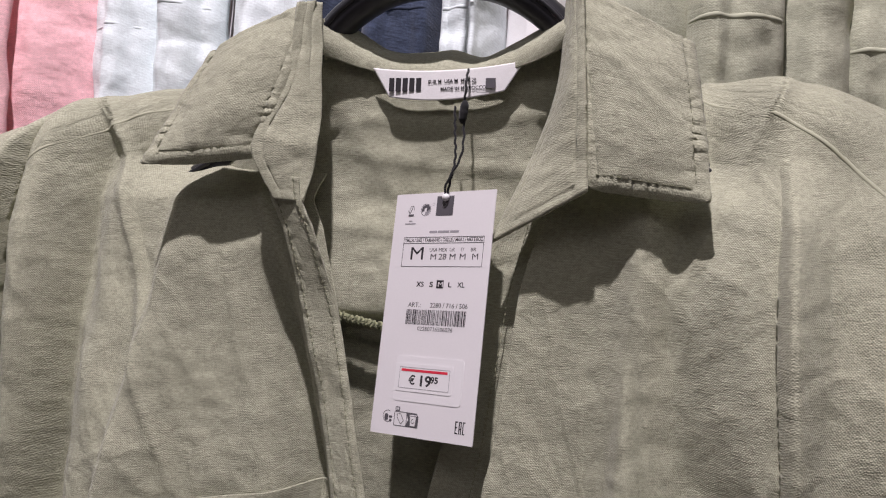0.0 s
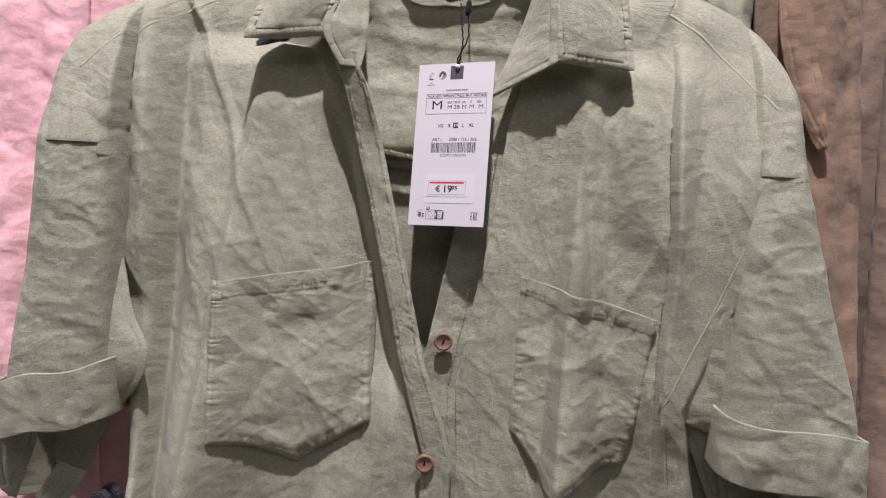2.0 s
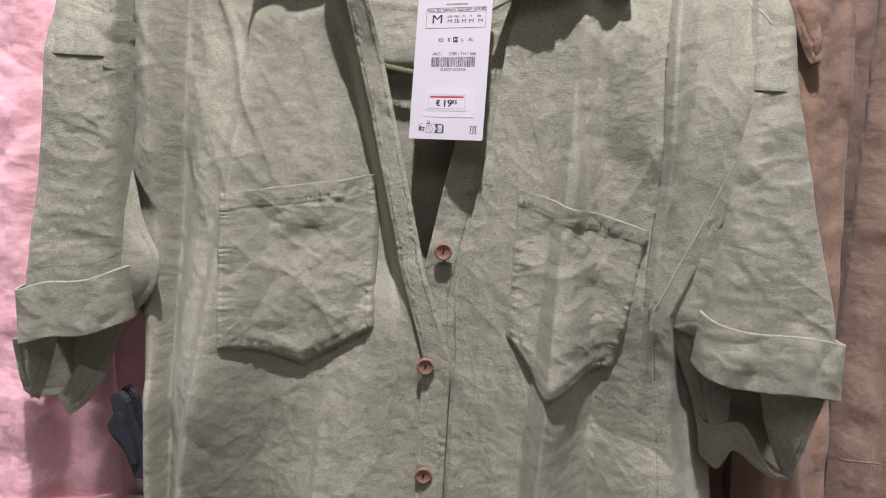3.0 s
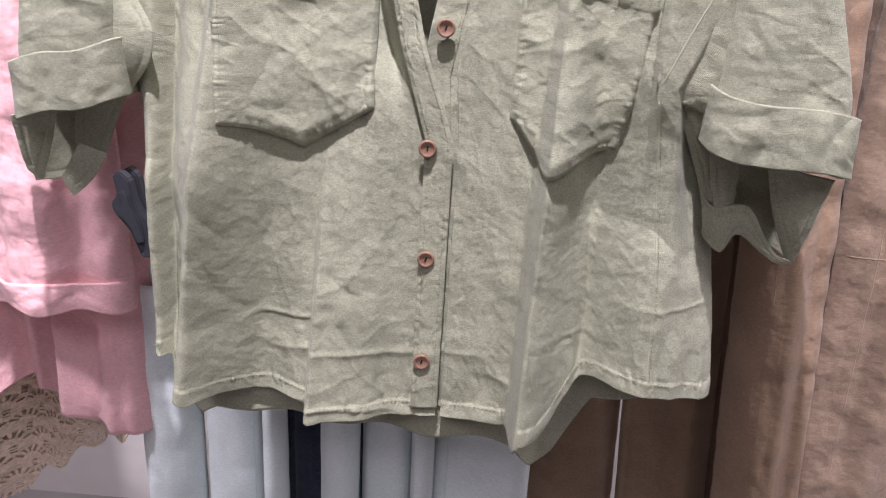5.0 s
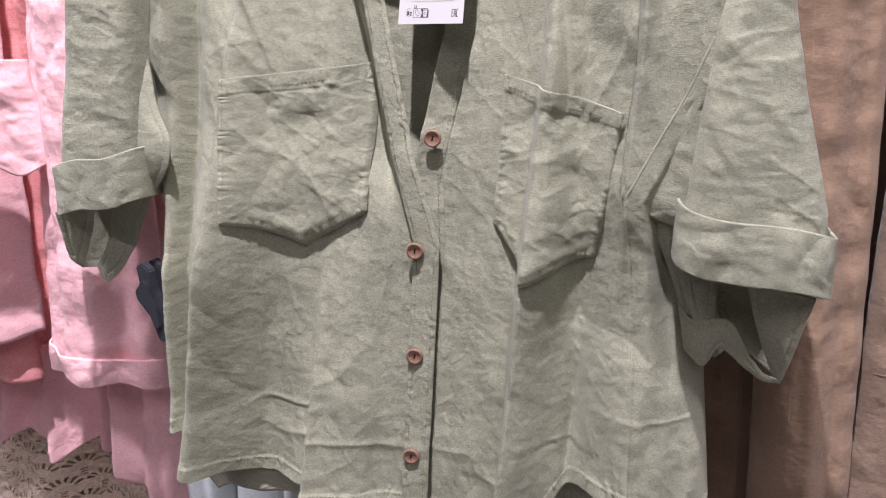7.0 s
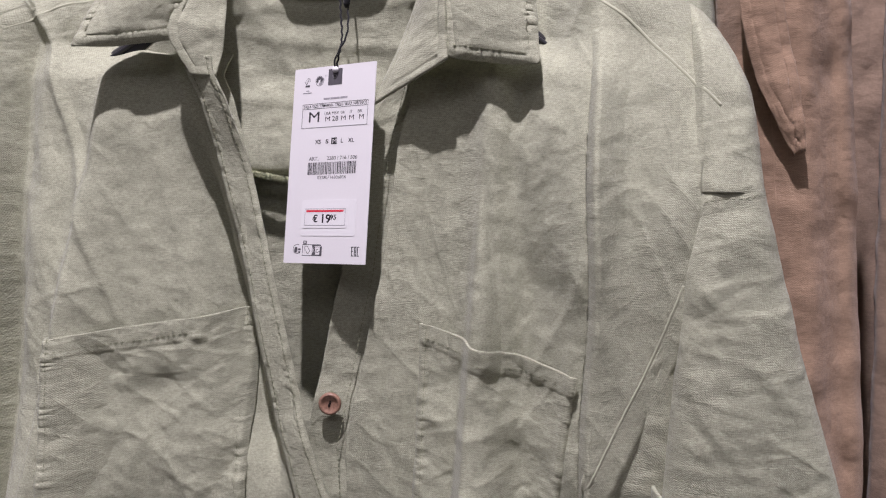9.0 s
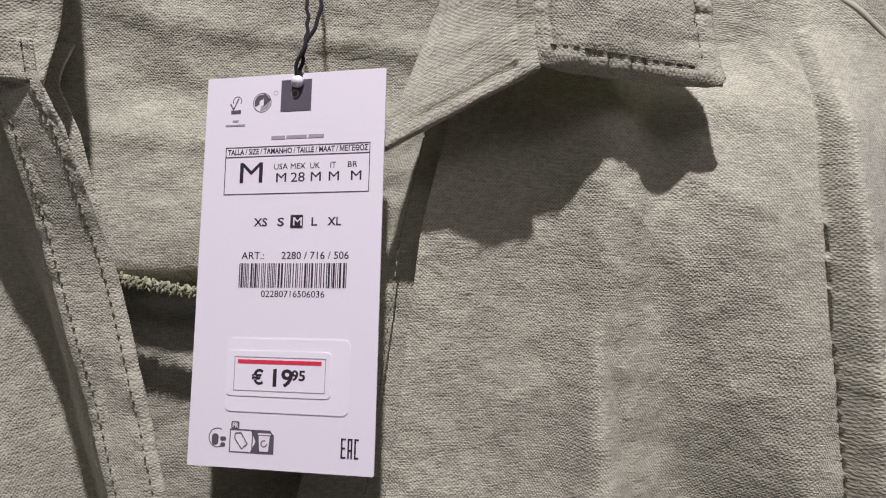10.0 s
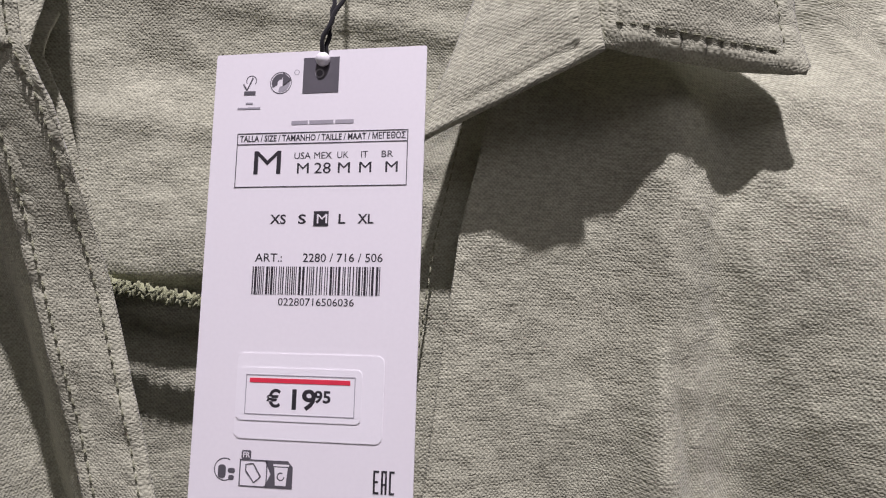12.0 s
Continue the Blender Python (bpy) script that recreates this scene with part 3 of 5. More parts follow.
def flap_stitching(P, outer, k=0.0055):
    """Stitches k metres inside the outer side (0 or 1) and the lower end of a flap."""
    nv, nu = P.shape[:2]
    w = np.linalg.norm(P[:, -1] - P[:, 0], axis=1)
    length = np.linalg.norm(np.diff(P[:, 0], axis=0), axis=1).sum()
    low = int((1 - k / length) * (nv - 1))
    lift = np.array((0, -0.0023, 0))
    side = [P[i, int(round((k / w[i] if outer == 0 else 1 - k / w[i]) * (nu - 1)))] for i in range(2, low + 1)]
    a, b = int(round(k / w[low] * (nu - 1))), nu - 2
    foot = P[low, a : b + 1] if outer == 0 else P[low, 1 : nu - a]
    for line in (np.array(side), foot):
        under_shirt(stitches("stitching", line + lift, None, stitch_mat))


# collar: two turned flaps, the stand below them and the roll behind the neck
under_shirt(loft("collar_flap", [(-0.229, 0.392, 1.507), (-0.240, 0.380, 1.475), (-0.248, 0.364, 1.4425)], [(-0.174, 0.402, 1.538), (-0.181, 0.390, 1.492), (-0.194, 0.383, 1.450)], 60, 80, linen, 0.006, seed=1, rim=0.0015))
flap_stitching(SURFACE["collar_flap"], 0)
under_shirt(loft("collar_flap", [(-0.036, 0.398, 1.541), (-0.029, 0.384, 1.488), (-0.0225, 0.375, 1.438)], [(0.021, 0.384, 1.506), (0.026, 0.374, 1.470), (0.0305, 0.363, 1.432)], 60, 80, linen, 0.006, seed=2, rim=0.0015))
flap_stitching(SURFACE["collar_flap"], 1)
under_shirt(loft("collar_stand", [(-0.181, 0.394, 1.534), (-0.183, 0.388, 1.490), (-0.194, 0.3805, 1.452), (-0.181, 0.3815, 1.428)], [(-0.174, 0.408, 1.538), (-0.168, 0.399, 1.500), (-0.163, 0.390, 1.457), (-0.166, 0.384, 1.427)], 30, 70, linen, 0.003, seed=3, pucker=0.0))
under_shirt(loft("collar_stand", [(-0.038, 0.406, 1.540), (-0.041, 0.398, 1.483), (-0.053, 0.397, 1.448), (-0.068, 0.388, 1.411)], [(-0.030, 0.392, 1.538), (-0.026, 0.381, 1.490), (-0.0225, 0.3745, 1.436)], 40, 70, linen, 0.004, seed=4, pucker=0.0))
xs = np.linspace(0, 1, 9)
roll_hi = [(-0.178 + 0.144 * t, 0.408 + 0.040 * math.sin(t * math.pi) ** 0.7, 1.530 - 0.013 * math.sin(t * math.pi) + 0.003 * math.sin(t * 17)) for t in xs]
roll_lo = [(-0.180 + 0.146 * t, 0.402 + 0.024 * math.sin(t * math.pi) ** 0.7, 1.513 - 0.014 * math.sin(t * math.pi)) for t in xs]
rh, rl = smooth_line(roll_hi, 120), smooth_line(roll_lo, 120)
uu = np.linspace(0, 1, 40)[:, None, None]
roll = rh[None] * (1 - uu) + rl[None] * uu
roll[..., 1] -= 0.006 * np.sin(uu[..., 0] * math.pi) + crumple(roll[..., 0], roll[..., 2] + uu[..., 0] * 0.02, 77, 1.8)
under_shirt(sheet("neck_band", roll[::-1], linen, None, 0.002))
fall_hi = rh + np.array((0, 0.002, 0.0))
fall_lo = rh + np.array((0, 0.030, -0.045))
fall = fall_hi[None] * (1 - uu) + fall_lo[None] * uu
under_shirt(sheet("collar_fall", fall, linen, None, 0.002))


def on_front(x, z, lift=0.0016):
    x, z = np.asarray(x, float), np.asarray(z, float)
    return np.stack([x, front(x, z) - lift, z], -1)


# plackets: the raised bands along the opening
zz = np.linspace(1.440, 0.909, 300)
for name, edge, w0, w1, side, seed in (("placket", left_edge, 0.0175, 0.022, -1, 5),):
    uu = np.linspace(0, 1, 26)[None]
    zg = zz[:, None] + 0 * uu
    x1 = edge(zg) + 0.0008
    width = w0 + (w1 - w0) * sstep(1.25, 1.1, zg)
    x = x1 - width * uu
    y = front(np.minimum(x, x1 - 0.001), zg) - 0.0046 + 0.0016 * np.exp(-((uu / 0.07) ** 2)) + 0.0008 * np.exp(-(((1 - uu) / 0.07) ** 2))
    y = y + (0.3815 + 0.004 * uu - y) * sstep(1.365, 1.428, zg)
    y = y - 0.0007 * vnoise(zg * 45, uu * 3, 6) * np.sin(zg * 560 + 26 * fbm(zg * 60, uu * 2, 5)) * (np.exp(-(((uu - 0.15) / 0.2) ** 2)) + np.exp(-(((uu - 0.85) / 0.2) ** 2)))
    under_shirt(sheet(name, np.stack([x, y, zg], -1)[:, ::-1][::-1], linen, None, 0.0015))
    for k in (0.16, 0.84):
        xl = edge(zz) + 0.0008 - (w0 + (w1 - w0) * sstep(1.25, 1.1, zz)) * k
        row = np.array([np.interp(k, uu[0], y[n]) for n in range(len(zz))])
        under_shirt(stitches("stitching", np.stack([xl, row - 0.0018, zz], -1), None, stitch_mat))
# the button strip of the other front, turned in and lying deeper
uu = np.linspace(0, 1, 30)[None]
zr = np.linspace(1.428, 0.905, 270)
zg = zr[:, None] + 0 * uu
x = right_edge(zg) + 0.0025 - 0.030 * uu * sstep(1.50, 1.37, zg)
y = front(right_edge(zg) + 0.001, zg) + 0.0045 + 0.0045 * sstep(1.14, 1.2, zg) + 0.002 * np.sin(uu * 3) - 0.0003 * np.sin(zg * 420 + 5 * fbm(zg * 40, uu, 8)) * np.sin(uu * math.pi) - 0.5 * crumple(x, zg, 19)
under_shirt(sheet("button_strip", np.stack([x, y, zg], -1)[:, ::-1][::-1], linen, None, 0.0015))
xl = right_edge(zr) - 0.006
under_shirt(stitches("stitching", np.stack([xl, front(right_edge(zr) + 0.001, zr) + 0.0040, zr], -1), None, stitch_mat))
xl = right_edge(zr) + 0.0045
under_shirt(stitches("stitching", on_front(xl, zr, 0.0004), None, stitch_mat))


def pocket(tl, tr, br, low, bl, seed):
    """A patch pocket with a turned top band and pointed bottom."""
    nu, nv = 180, 190
    u, v = np.meshgrid(np.linspace(0, 1, nu), np.linspace(0, 1, nv))
    f = (low[0] - bl[0]) / (br[0] - bl[0])
    top = np.stack([tl[0] + (tr[0] - tl[0]) * u, tl[1] + (tr[1] - tl[1]) * u], -1)
    bz = np.where(u < f, bl[1] + (low[1] - bl[1]) * (u / f) ** 1.25, br[1] + (low[1] - br[1]) * ((1 - u) / (1 - f)) ** 1.0)
    bottom = np.stack([bl[0] + (br[0] - bl[0]) * u, bz], -1)
    xz = top + (bottom - top) * v[..., None]
    x, z = xz[..., 0], xz[..., 1]
    wx, hz = tr[0] - tl[0], tl[1] - bl[1]
    near = np.minimum(np.minimum(u, 1 - u) * wx, (1 - v) * hz)
    y = front(x, z, 0.4) - 0.0022 - 0.0045 * np.sin(u * math.pi) * np.exp(-((v / 0.35) ** 2)) - 0.0075 * np.sin(u * math.pi) ** 0.7 * sstep(0.0, 0.75, v) * sstep(1.04, 0.9, v)
    c, s = 0.75, 0.66
    y = y - 0.0026 * (ridges((c * x + s * z) * 20, (-s * x + c * z) * 9, seed) - 0.3) * sstep(0.0, 0.012, near) - crumple(x, z, seed + 3, 1.1)
    down = v * hz
    y = y - 0.0006 * sstep(0.0125, 0.0105, down) - 0.0007 * vnoise(x * 50, z * 20, seed) * np.sin(x * 520 + 24 * fbm(x * 60, z * 20, seed)) * np.exp(-(((down - 0.010) / 0.005) ** 2))
    along = np.where(np.minimum(u, 1 - u) * wx < (1 - v) * hz, z, x)
    y = y - 0.0006 * vnoise(along * 50, u * 2, seed) * np.sin(along * 640 + 26 * fbm(along * 70, u * 2, seed)) * np.exp(-(((near - 0.004) / 0.004) ** 2))
    y = y + 0.0022 * np.exp(-((near / 0.0016) ** 2)) - 0.0012 * np.exp(-(((near - 0.003) / 0.0025) ** 2))
    ob = under_shirt(sheet("pocket", np.stack([x, y, z], -1)[::-1], linen, None, 0.0014, uv=np.stack([x + 0.4 + seed, z], -1)[::-1]))

    def trace(uu, vv):
        i, j = np.clip(np.round(vv * (nv - 1)).astype(int), 0, nv - 1), np.clip(np.round(uu * (nu - 1)).astype(int), 0, nu - 1)
        return np.stack([x[i, j], y[i, j] - 0.0015, z[i, j]], -1)

    t = np.linspace(0, 1, 60)
    k = 0.045
    for path in (trace(k + t * (1 - 2 * k), 0 * t + 0.070), trace(0 * t + k, t * (1 - k)), trace(0 * t + 1 - k, t * (1 - k)), trace(k + t * (1 - 2 * k), 0 * t + 1 - k)):
        under_shirt(stitches("stitching", path, None, stitch_mat))
    return ob


pocket((-0.2625, 1.267), (-0.152, 1.282), (-0.148, 1.163), (-0.202, 1.130), (-0.259, 1.152), 7)
pocket((-0.0385, 1.279), (0.0548, 1.259), (0.0425, 1.147), (-0.013, 1.126), (-0.040, 1.162), 13)

# seams of yoke, side and underarm
for path in ([(-0.238, 1.493), (-0.273, 1.484), (-0.299, 1.472), (-0.321, 1.455), (-0.342, 1.435), (-0.360, 1.415)], [(0.025, 1.492), (0.058, 1.475), (0.074, 1.463), (0.094, 1.442), (0.115, 1.420), (0.126, 1.408)]):
    line = smooth_line(path, 120)
    p = on_front(line[:, 0], line[:, 1], 0.0010)
    under_shirt(part("yoke_seam", tube(p, 0.0010, 6, 0.7), linen, None))
for path in ([(0.062, 1.19), (0.075, 1.09), (0.082, 0.962)], [(-0.305, 1.06), (-0.307, 1.0), (-0.306, 0.93)]):
    line = smooth_line(path, 90)
    p = on_front(line[:, 0], line[:, 1], 0.0004)
    under_shirt(part("side_seam", tube(p, 0.0012, 6, 0.7), linen, None))
    under_shirt(stitches("stitching", p + np.array((0.002, -0.0013, 0)), None, stitch_mat))
xs = np.linspace(-0.318, -0.09, 260)
under_shirt(stitches("stitching", on_front(xs, hem(xs) + 0.0115, 0.0026), None, stitch_mat))
xs = np.linspace(-0.074, 0.125, 240)
under_shirt(stitches("stitching", on_front(xs, hem(xs) + 0.0115, 0.0026), None, stitch_mat))


def sleeve(name, rows, cuff_front, seed, flip):
    """A wide short sleeve: rows of (z, inner x, outer x, middle y, half depth), with a turned-up cuff."""
    na, nv = 220, 220
    ang = np.linspace(0, 2 * math.pi, na, endpoint=False)
    v = np.linspace(0, 1, nv)[:, None]
    frontness = 0.5 + 0.5 * np.sin(ang)[None]
    out = np.cos(ang)[None] * (1 if flip else -1)
    z_end = cuff_front - 0.010 * out + 0 * frontness
    zt = 1.392 + 0.0 * ang[None]

    def surface(z, grow, wav):
        x_in, x_out, cy, hd = arm_section(z, rows)
        cx, hw = (x_in + x_out) / 2, (x_out - x_in) / 2
        c, s = np.cos(ang)[None] + 0 * z, np.sin(ang)[None] + 0 * z
        x = cx + (np.abs(hw) + grow) * np.sign(c) * np.abs(c) ** 0.5
        y = cy - (hd + grow) * np.sign(s) * np.abs(s) ** 0.42
        y = y - wav * sleeve_creases(x, z, seed)
        return np.stack([x, y, z], -1)

    z = zt + (z_end - zt) * v
    P = surface(z, 0.0, 1.0)
    uv = unrolled(P)
    body = under_shirt(sheet(name, P[::-1, ::-1], linen, None, 0.0012, uv=uv[::-1, ::-1] + seed, closed=True))
    n2 = 40
    vc = np.linspace(0, 1, n2)[:, None]
    zc = z_end + 0.042 - vc * 0.043 + 0.002 * np.sin(ang * 2)[None]
    C = surface(zc, 0.0042 + 0.0014 * (1 - vc), 1.0)
    C[..., 1] -= 0.0012 * np.sin(C[..., 0] * 260 + seed) * np.sin(vc * math.pi)
    cuff = under_shirt(sheet("cuff", C[::-1, ::-1], linen, None, 0.0018, uv=unrolled(C)[::-1, ::-1] + seed, closed=True), body)
    seam_z = 1.359
    S = surface(np.full((1, na), seam_z) + 0.004 * np.cos(ang)[None], 0.0009, 1.0)[0]
    sel = np.sin(ang) > -0.1
    under_shirt(stitches("stitching", S[sel], None, stitch_mat))
    K = surface(z_end + 0.0525, 0.0010, 1.0)[0]
    under_shirt(stitches("stitching", K[sel], None, stitch_mat))
    return body


sleeve("sleeve", ARM_L, 1.158, 3, False)
sleeve("sleeve", ARM_R, 1.152, 8, True)


def hanging(name, A, B, bulge=0.003, seed=0, nu=40, nv=60):
    """A loose piece of the sleeve's underside between two lines."""
    under_shirt(loft(name, A, B, nu, nv, linen, bulge, None, 0.0014, seed, 0.0002))


hanging("underarm_gusset", [(0.1110, 0.3410, 1.3143), (0.0985, 0.3380, 1.2802), (0.0805, 0.3360, 1.2410), (0.0598, 0.3330, 1.1978), (0.0635, 0.3350, 1.1939)], [(0.1188, 0.3530, 1.3182), (0.1191, 0.3490, 1.2773), (0.1185, 0.3450, 1.2316), (0.1141, 0.3420, 1.1854), (0.1092, 0.3420, 1.1780)], 0.003, 21)
hanging("underarm_flange", [(0.0726, 0.3450, 1.1923), (0.0845, 0.3520, 1.1718), (0.0999, 0.3560, 1.1395), (0.1096, 0.3560, 1.1129)], [(0.1086, 0.3450, 1.1842), (0.1169, 0.3500, 1.1648), (0.1199, 0.3520, 1.1386), (0.1209, 0.3520, 1.1122)], 0.003, 22)
hanging("cuff_lining", [(0.1037, 0.3400, 1.1569), (0.1089, 0.3450, 1.1353), (0.1174, 0.3500, 1.1098)], [(0.1295, 0.3500, 1.1498), (0.1315, 0.3520, 1.1312), (0.1330, 0.3540, 1.1093)], 0.002, 23)
hanging("cuff_inside", [(0.1289, 0.3720, 1.1466), (0.1329, 0.3720, 1.1200), (0.1461, 0.3680, 1.0956), (0.1677, 0.3600, 1.0788)], [(0.1697, 0.3780, 1.1402), (0.1754, 0.3760, 1.1100), (0.1792, 0.3700, 1.0853), (0.1841, 0.3560, 1.0682)], -0.004, 24)
hanging("cuff_lining", [(0.1509, 0.3500, 1.1461), (0.1619, 0.3540, 1.1121), (0.1804, 0.3500, 1.0694)], [(0.1963, 0.3360, 1.1399), (0.1905, 0.3400, 1.1080), (0.1844, 0.3480, 1.0700)], 0.003, 25)
hanging("cuff_back", [(0.1056, 0.3500, 1.1222), (0.1157, 0.3490, 1.1109), (0.1421, 0.3480, 1.1123), (0.1605, 0.3470, 1.0870), (0.1727, 0.3470, 1.0742), (0.1836, 0.3480, 1.0699)], [(0.1138, 0.3520, 1.0840), (0.1284, 0.3510, 1.0735), (0.1381, 0.3520, 1.0882), (0.1600, 0.3500, 1.0747), (0.1726, 0.3490, 1.0679), (0.1840, 0.3490, 1.0677)], 0.001, 26)
hanging("underarm_gusset", [(-0.3567, 0.3660, 1.3345), (-0.3532, 0.3540, 1.2722), (-0.3567, 0.3500, 1.2071), (-0.3733, 0.3560, 1.1606), (-0.3841, 0.3620, 1.1196)], [(-0.3528, 0.3720, 1.3304), (-0.3320, 0.3620, 1.2749), (-0.3196, 0.3520, 1.2373), (-0.3061, 0.3450, 1.2121), (-0.3081, 0.3450, 1.1998), (-0.3378, 0.3560, 1.1600), (-0.3592, 0.3620, 1.1157)], 0.006, 27)
hanging("cuff_lining", [(-0.4194, 0.3380, 1.1475), (-0.4198, 0.3450, 1.1207), (-0.4177, 0.3500, 1.1027)], [(-0.3869, 0.3500, 1.1607), (-0.4002, 0.3560, 1.1222), (-0.4079, 0.3520, 1.0941)], 0.002, 28)
hanging("cuff_inside", [(-0.4333, 0.3720, 1.1469), (-0.4334, 0.3740, 1.1089), (-0.4254, 0.3720, 1.0862)], [(-0.3717, 0.3820, 1.1604), (-0.3791, 0.3800, 1.1286), (-0.3933, 0.3740, 1.0911)], -0.004, 29)
hanging("cuff_back", [(-0.3736, 0.3500, 1.1264), (-0.3819, 0.3500, 1.1121), (-0.3914, 0.3500, 1.0985)], [(-0.3520, 0.3520, 1.1192), (-0.3668, 0.3500, 1.0969), (-0.3824, 0.3490, 1.0828)], 0.002, 30)


armhole = smooth_line([(0.1085, 1.313), (0.0970, 1.2802), (0.0790, 1.2410), (0.0610, 1.2010)], 90)
under_shirt(part("armhole_seam", tube(on_front(armhole[:, 0], armhole[:, 1], 0.0008), 0.0009, 6, 0.7), linen, None))


def button(x, z, y):
    """A turned coconut button with a raised rim, a slot and two holes."""
    bm = bmesh.new()
    prof = [(0.0, 0.0008), (0.0042, 0.0008), (0.0052, 0.0016), (0.0060, 0.0020), (0.0068, 0.0016), (0.0072, 0.0005), (0.0070, -0.0012), (0.0, -0.0014)]
    n = 28
    rings = [[bm.verts.new((r * math.cos(2 * math.pi * k / n), -h, r * math.sin(2 * math.pi * k / n))) for k in range(n)] if r else [bm.verts.new((0, -h, 0))] for r, h in prof]
    for r0, r1 in zip(rings, rings[1:]):
        for k in range(n):
            q = [r0[k % len(r0)], r0[(k + 1) % len(r0)], r1[(k + 1) % len(r1)], r1[k % len(r1)]]
            q = list(dict.fromkeys(q))
            bm.faces.new(q[::-1]).smooth = True
    ob = part("button", bm, coconut, SHIRT, "brown coconut button")
    ob.matrix_parent_inverse = SHIRT_INV
    ob.matrix_basis = pose(x, y, z, 3, 8 * math.sin(x * 900 + z * 70), 4)
    slot = part("thread", box_bm(-0.0007, 0.0007, -0.0013, -0.0004, -0.0023, 0.0023, 0.0005), hole_mat, ob, "dark sewing thread in the slot")
    slot.matrix_basis = pose(0, 0, 0, 0, 12, 0)
    return ob


for x, z, dy in ((-0.0945, 1.226, 0.002), (-0.1035, 1.135, -0.0082), (-0.1005, 1.044, -0.0082), (-0.0995, 0.954, -0.0082)):
    xx = np.array([x])
    base = float(front(xx, np.array([z]))[0]) if z < 1.2 else float(front(right_edge(np.array([z])) + 0.001, np.array([z]))[0])
    button(x, z, base + dy)
    bh = part("buttonhole", box_bm(-0.0012, 0.0012, -0.001, 0.0004, -0.008, 0.008, 0.0006), stitch_mat, SHIRT)
    bh.matrix_parent_inverse = SHIRT_INV
    bh.matrix_basis = pose(x + 0.0006, base + dy + 0.0016, z, 0, 0, 0)


# woven neck label: a slightly drooping white strip sewn at its top corners
u, v = np.meshgrid(np.linspace(0, 1, 60), np.linspace(0, 1, 20))
lx = -0.1445 + 0.0835 * u + (v * 0.0100) * (1 - 2 * u)
lz = 1.5030 + 0.0035 * (u - 0.5) + 0.0035 * (2 * u - 1) ** 2 - 0.0160 * v
ly = 0.4180 - 0.0012 * np.sin(u * math.pi) + 0 * v
label_ob = under_shirt(sheet("neck_label", np.stack([lx, ly, lz], -1)[::-1], satin, None, 0.0006, label="white satin neck label with black print"))


def text_mesh(name, words, size, mat, parent, m, bold=0.0, align="LEFT", squeeze=1.0):
    """Raised print in the built-in font, as a mesh."""
    cu = bpy.data.curves.new(name, "FONT")
    cu.body, cu.size, cu.align_x, cu.extrude, cu.offset, cu.resolution_u = words, size, align, 0.00003, bold, 3
    tmp = bpy.data.objects.new(name, cu)
    scene.collection.objects.link(tmp)
    bpy.context.view_layer.update()
    me = bpy.data.meshes.new_from_object(tmp.evaluated_get(bpy.context.evaluated_depsgraph_get()))
    bpy.data.objects.remove(tmp)
    me.materials.clear()
    me.materials.append(mat)
    w = max(v.co.x for v in me.vertices) - min(v.co.x for v in me.vertices)
    ob = new(name, me)
    ob.parent = parent
    ob.matrix_basis = m @ Matrix.Diagonal((squeeze, 1, 1, 1))
    return ob, w * squeeze


def label_spot(px, pz, lift=0.0008):
    return pose(px, 0.4166 - lift, pz, 90, -2.5, 0)


def on_label(ob):
    ob.parent = label_ob
    return ob


for words, px, pz, size in (("EUR M  USA M  MEX 28", -0.1125, 1.4957, 0.0026), ("MADE IN MOROCCO", -0.1055, 1.4919, 0.0026)):
    on_label(text_mesh("print", words, size, ink, None, label_spot(px, pz), 0.00006)[0])
on_label(part("printed_square", box_bm(-0.0026, 0.0026, -0.0004, 0.0, -0.0026, 0.0026), grey_ink, None)).matrix_basis = pose(-0.0785, 0.4162, 1.4960)
# the maker's mark, as plain bars
for dx in (0, 0.0038, 0.0076, 0.0114, 0.0152):
    on_label(part("maker_mark", box_bm(-0.0014, 0.0014, -0.0003, 0.0, -0.0036, 0.0036), ink, None)).matrix_basis = pose(-0.1330 + dx, 0.4164, 1.4952)

# ---- hanger ----
HANGER = thing("clothes_hanger", "black plastic clothes hanger with curved arms and steel hook", "hanger", (-0.106, 0.415, 1.545))
HINV = Matrix.Translation((0.106, -0.415, -1.545))


def under(ob, parent, inverse):
    ob.parent, ob.matrix_parent_inverse = parent, inverse
    return ob


arm = smooth_line([(-0.290, 0.432, 1.425), (-0.235, 0.432, 1.455), (-0.190, 0.424, 1.500), (-0.160, 0.420, 1.535), (-0.135, 0.418, 1.548), (-0.106, 0.418, 1.551), (-0.078, 0.418, 1.548), (-0.052, 0.420, 1.534), (-0.022, 0.424, 1.500), (0.02, 0.428, 1.460), (0.065, 0.428, 1.43)], 80)
under(part("arm", tube(arm, 0.0085, 14, 1.25), plastic, None), HANGER, HINV)
under(part("ridge", tube(arm + np.array((0, -0.0105, 0.002)), 0.0016, 8), plastic, None), HANGER, HINV)
hook = [(-0.106, 0.416, 1.552), (-0.106, 0.416, 1.60), (-0.106, 0.430, 1.635), (-0.106, 0.455, 1.650), (-0.106, 0.478, 1.640), (-0.106, 0.486, 1.622)]
under(part("hook", tube(smooth_line(hook, 40), 0.0022, 10), steel, None), HANGER, HINV)

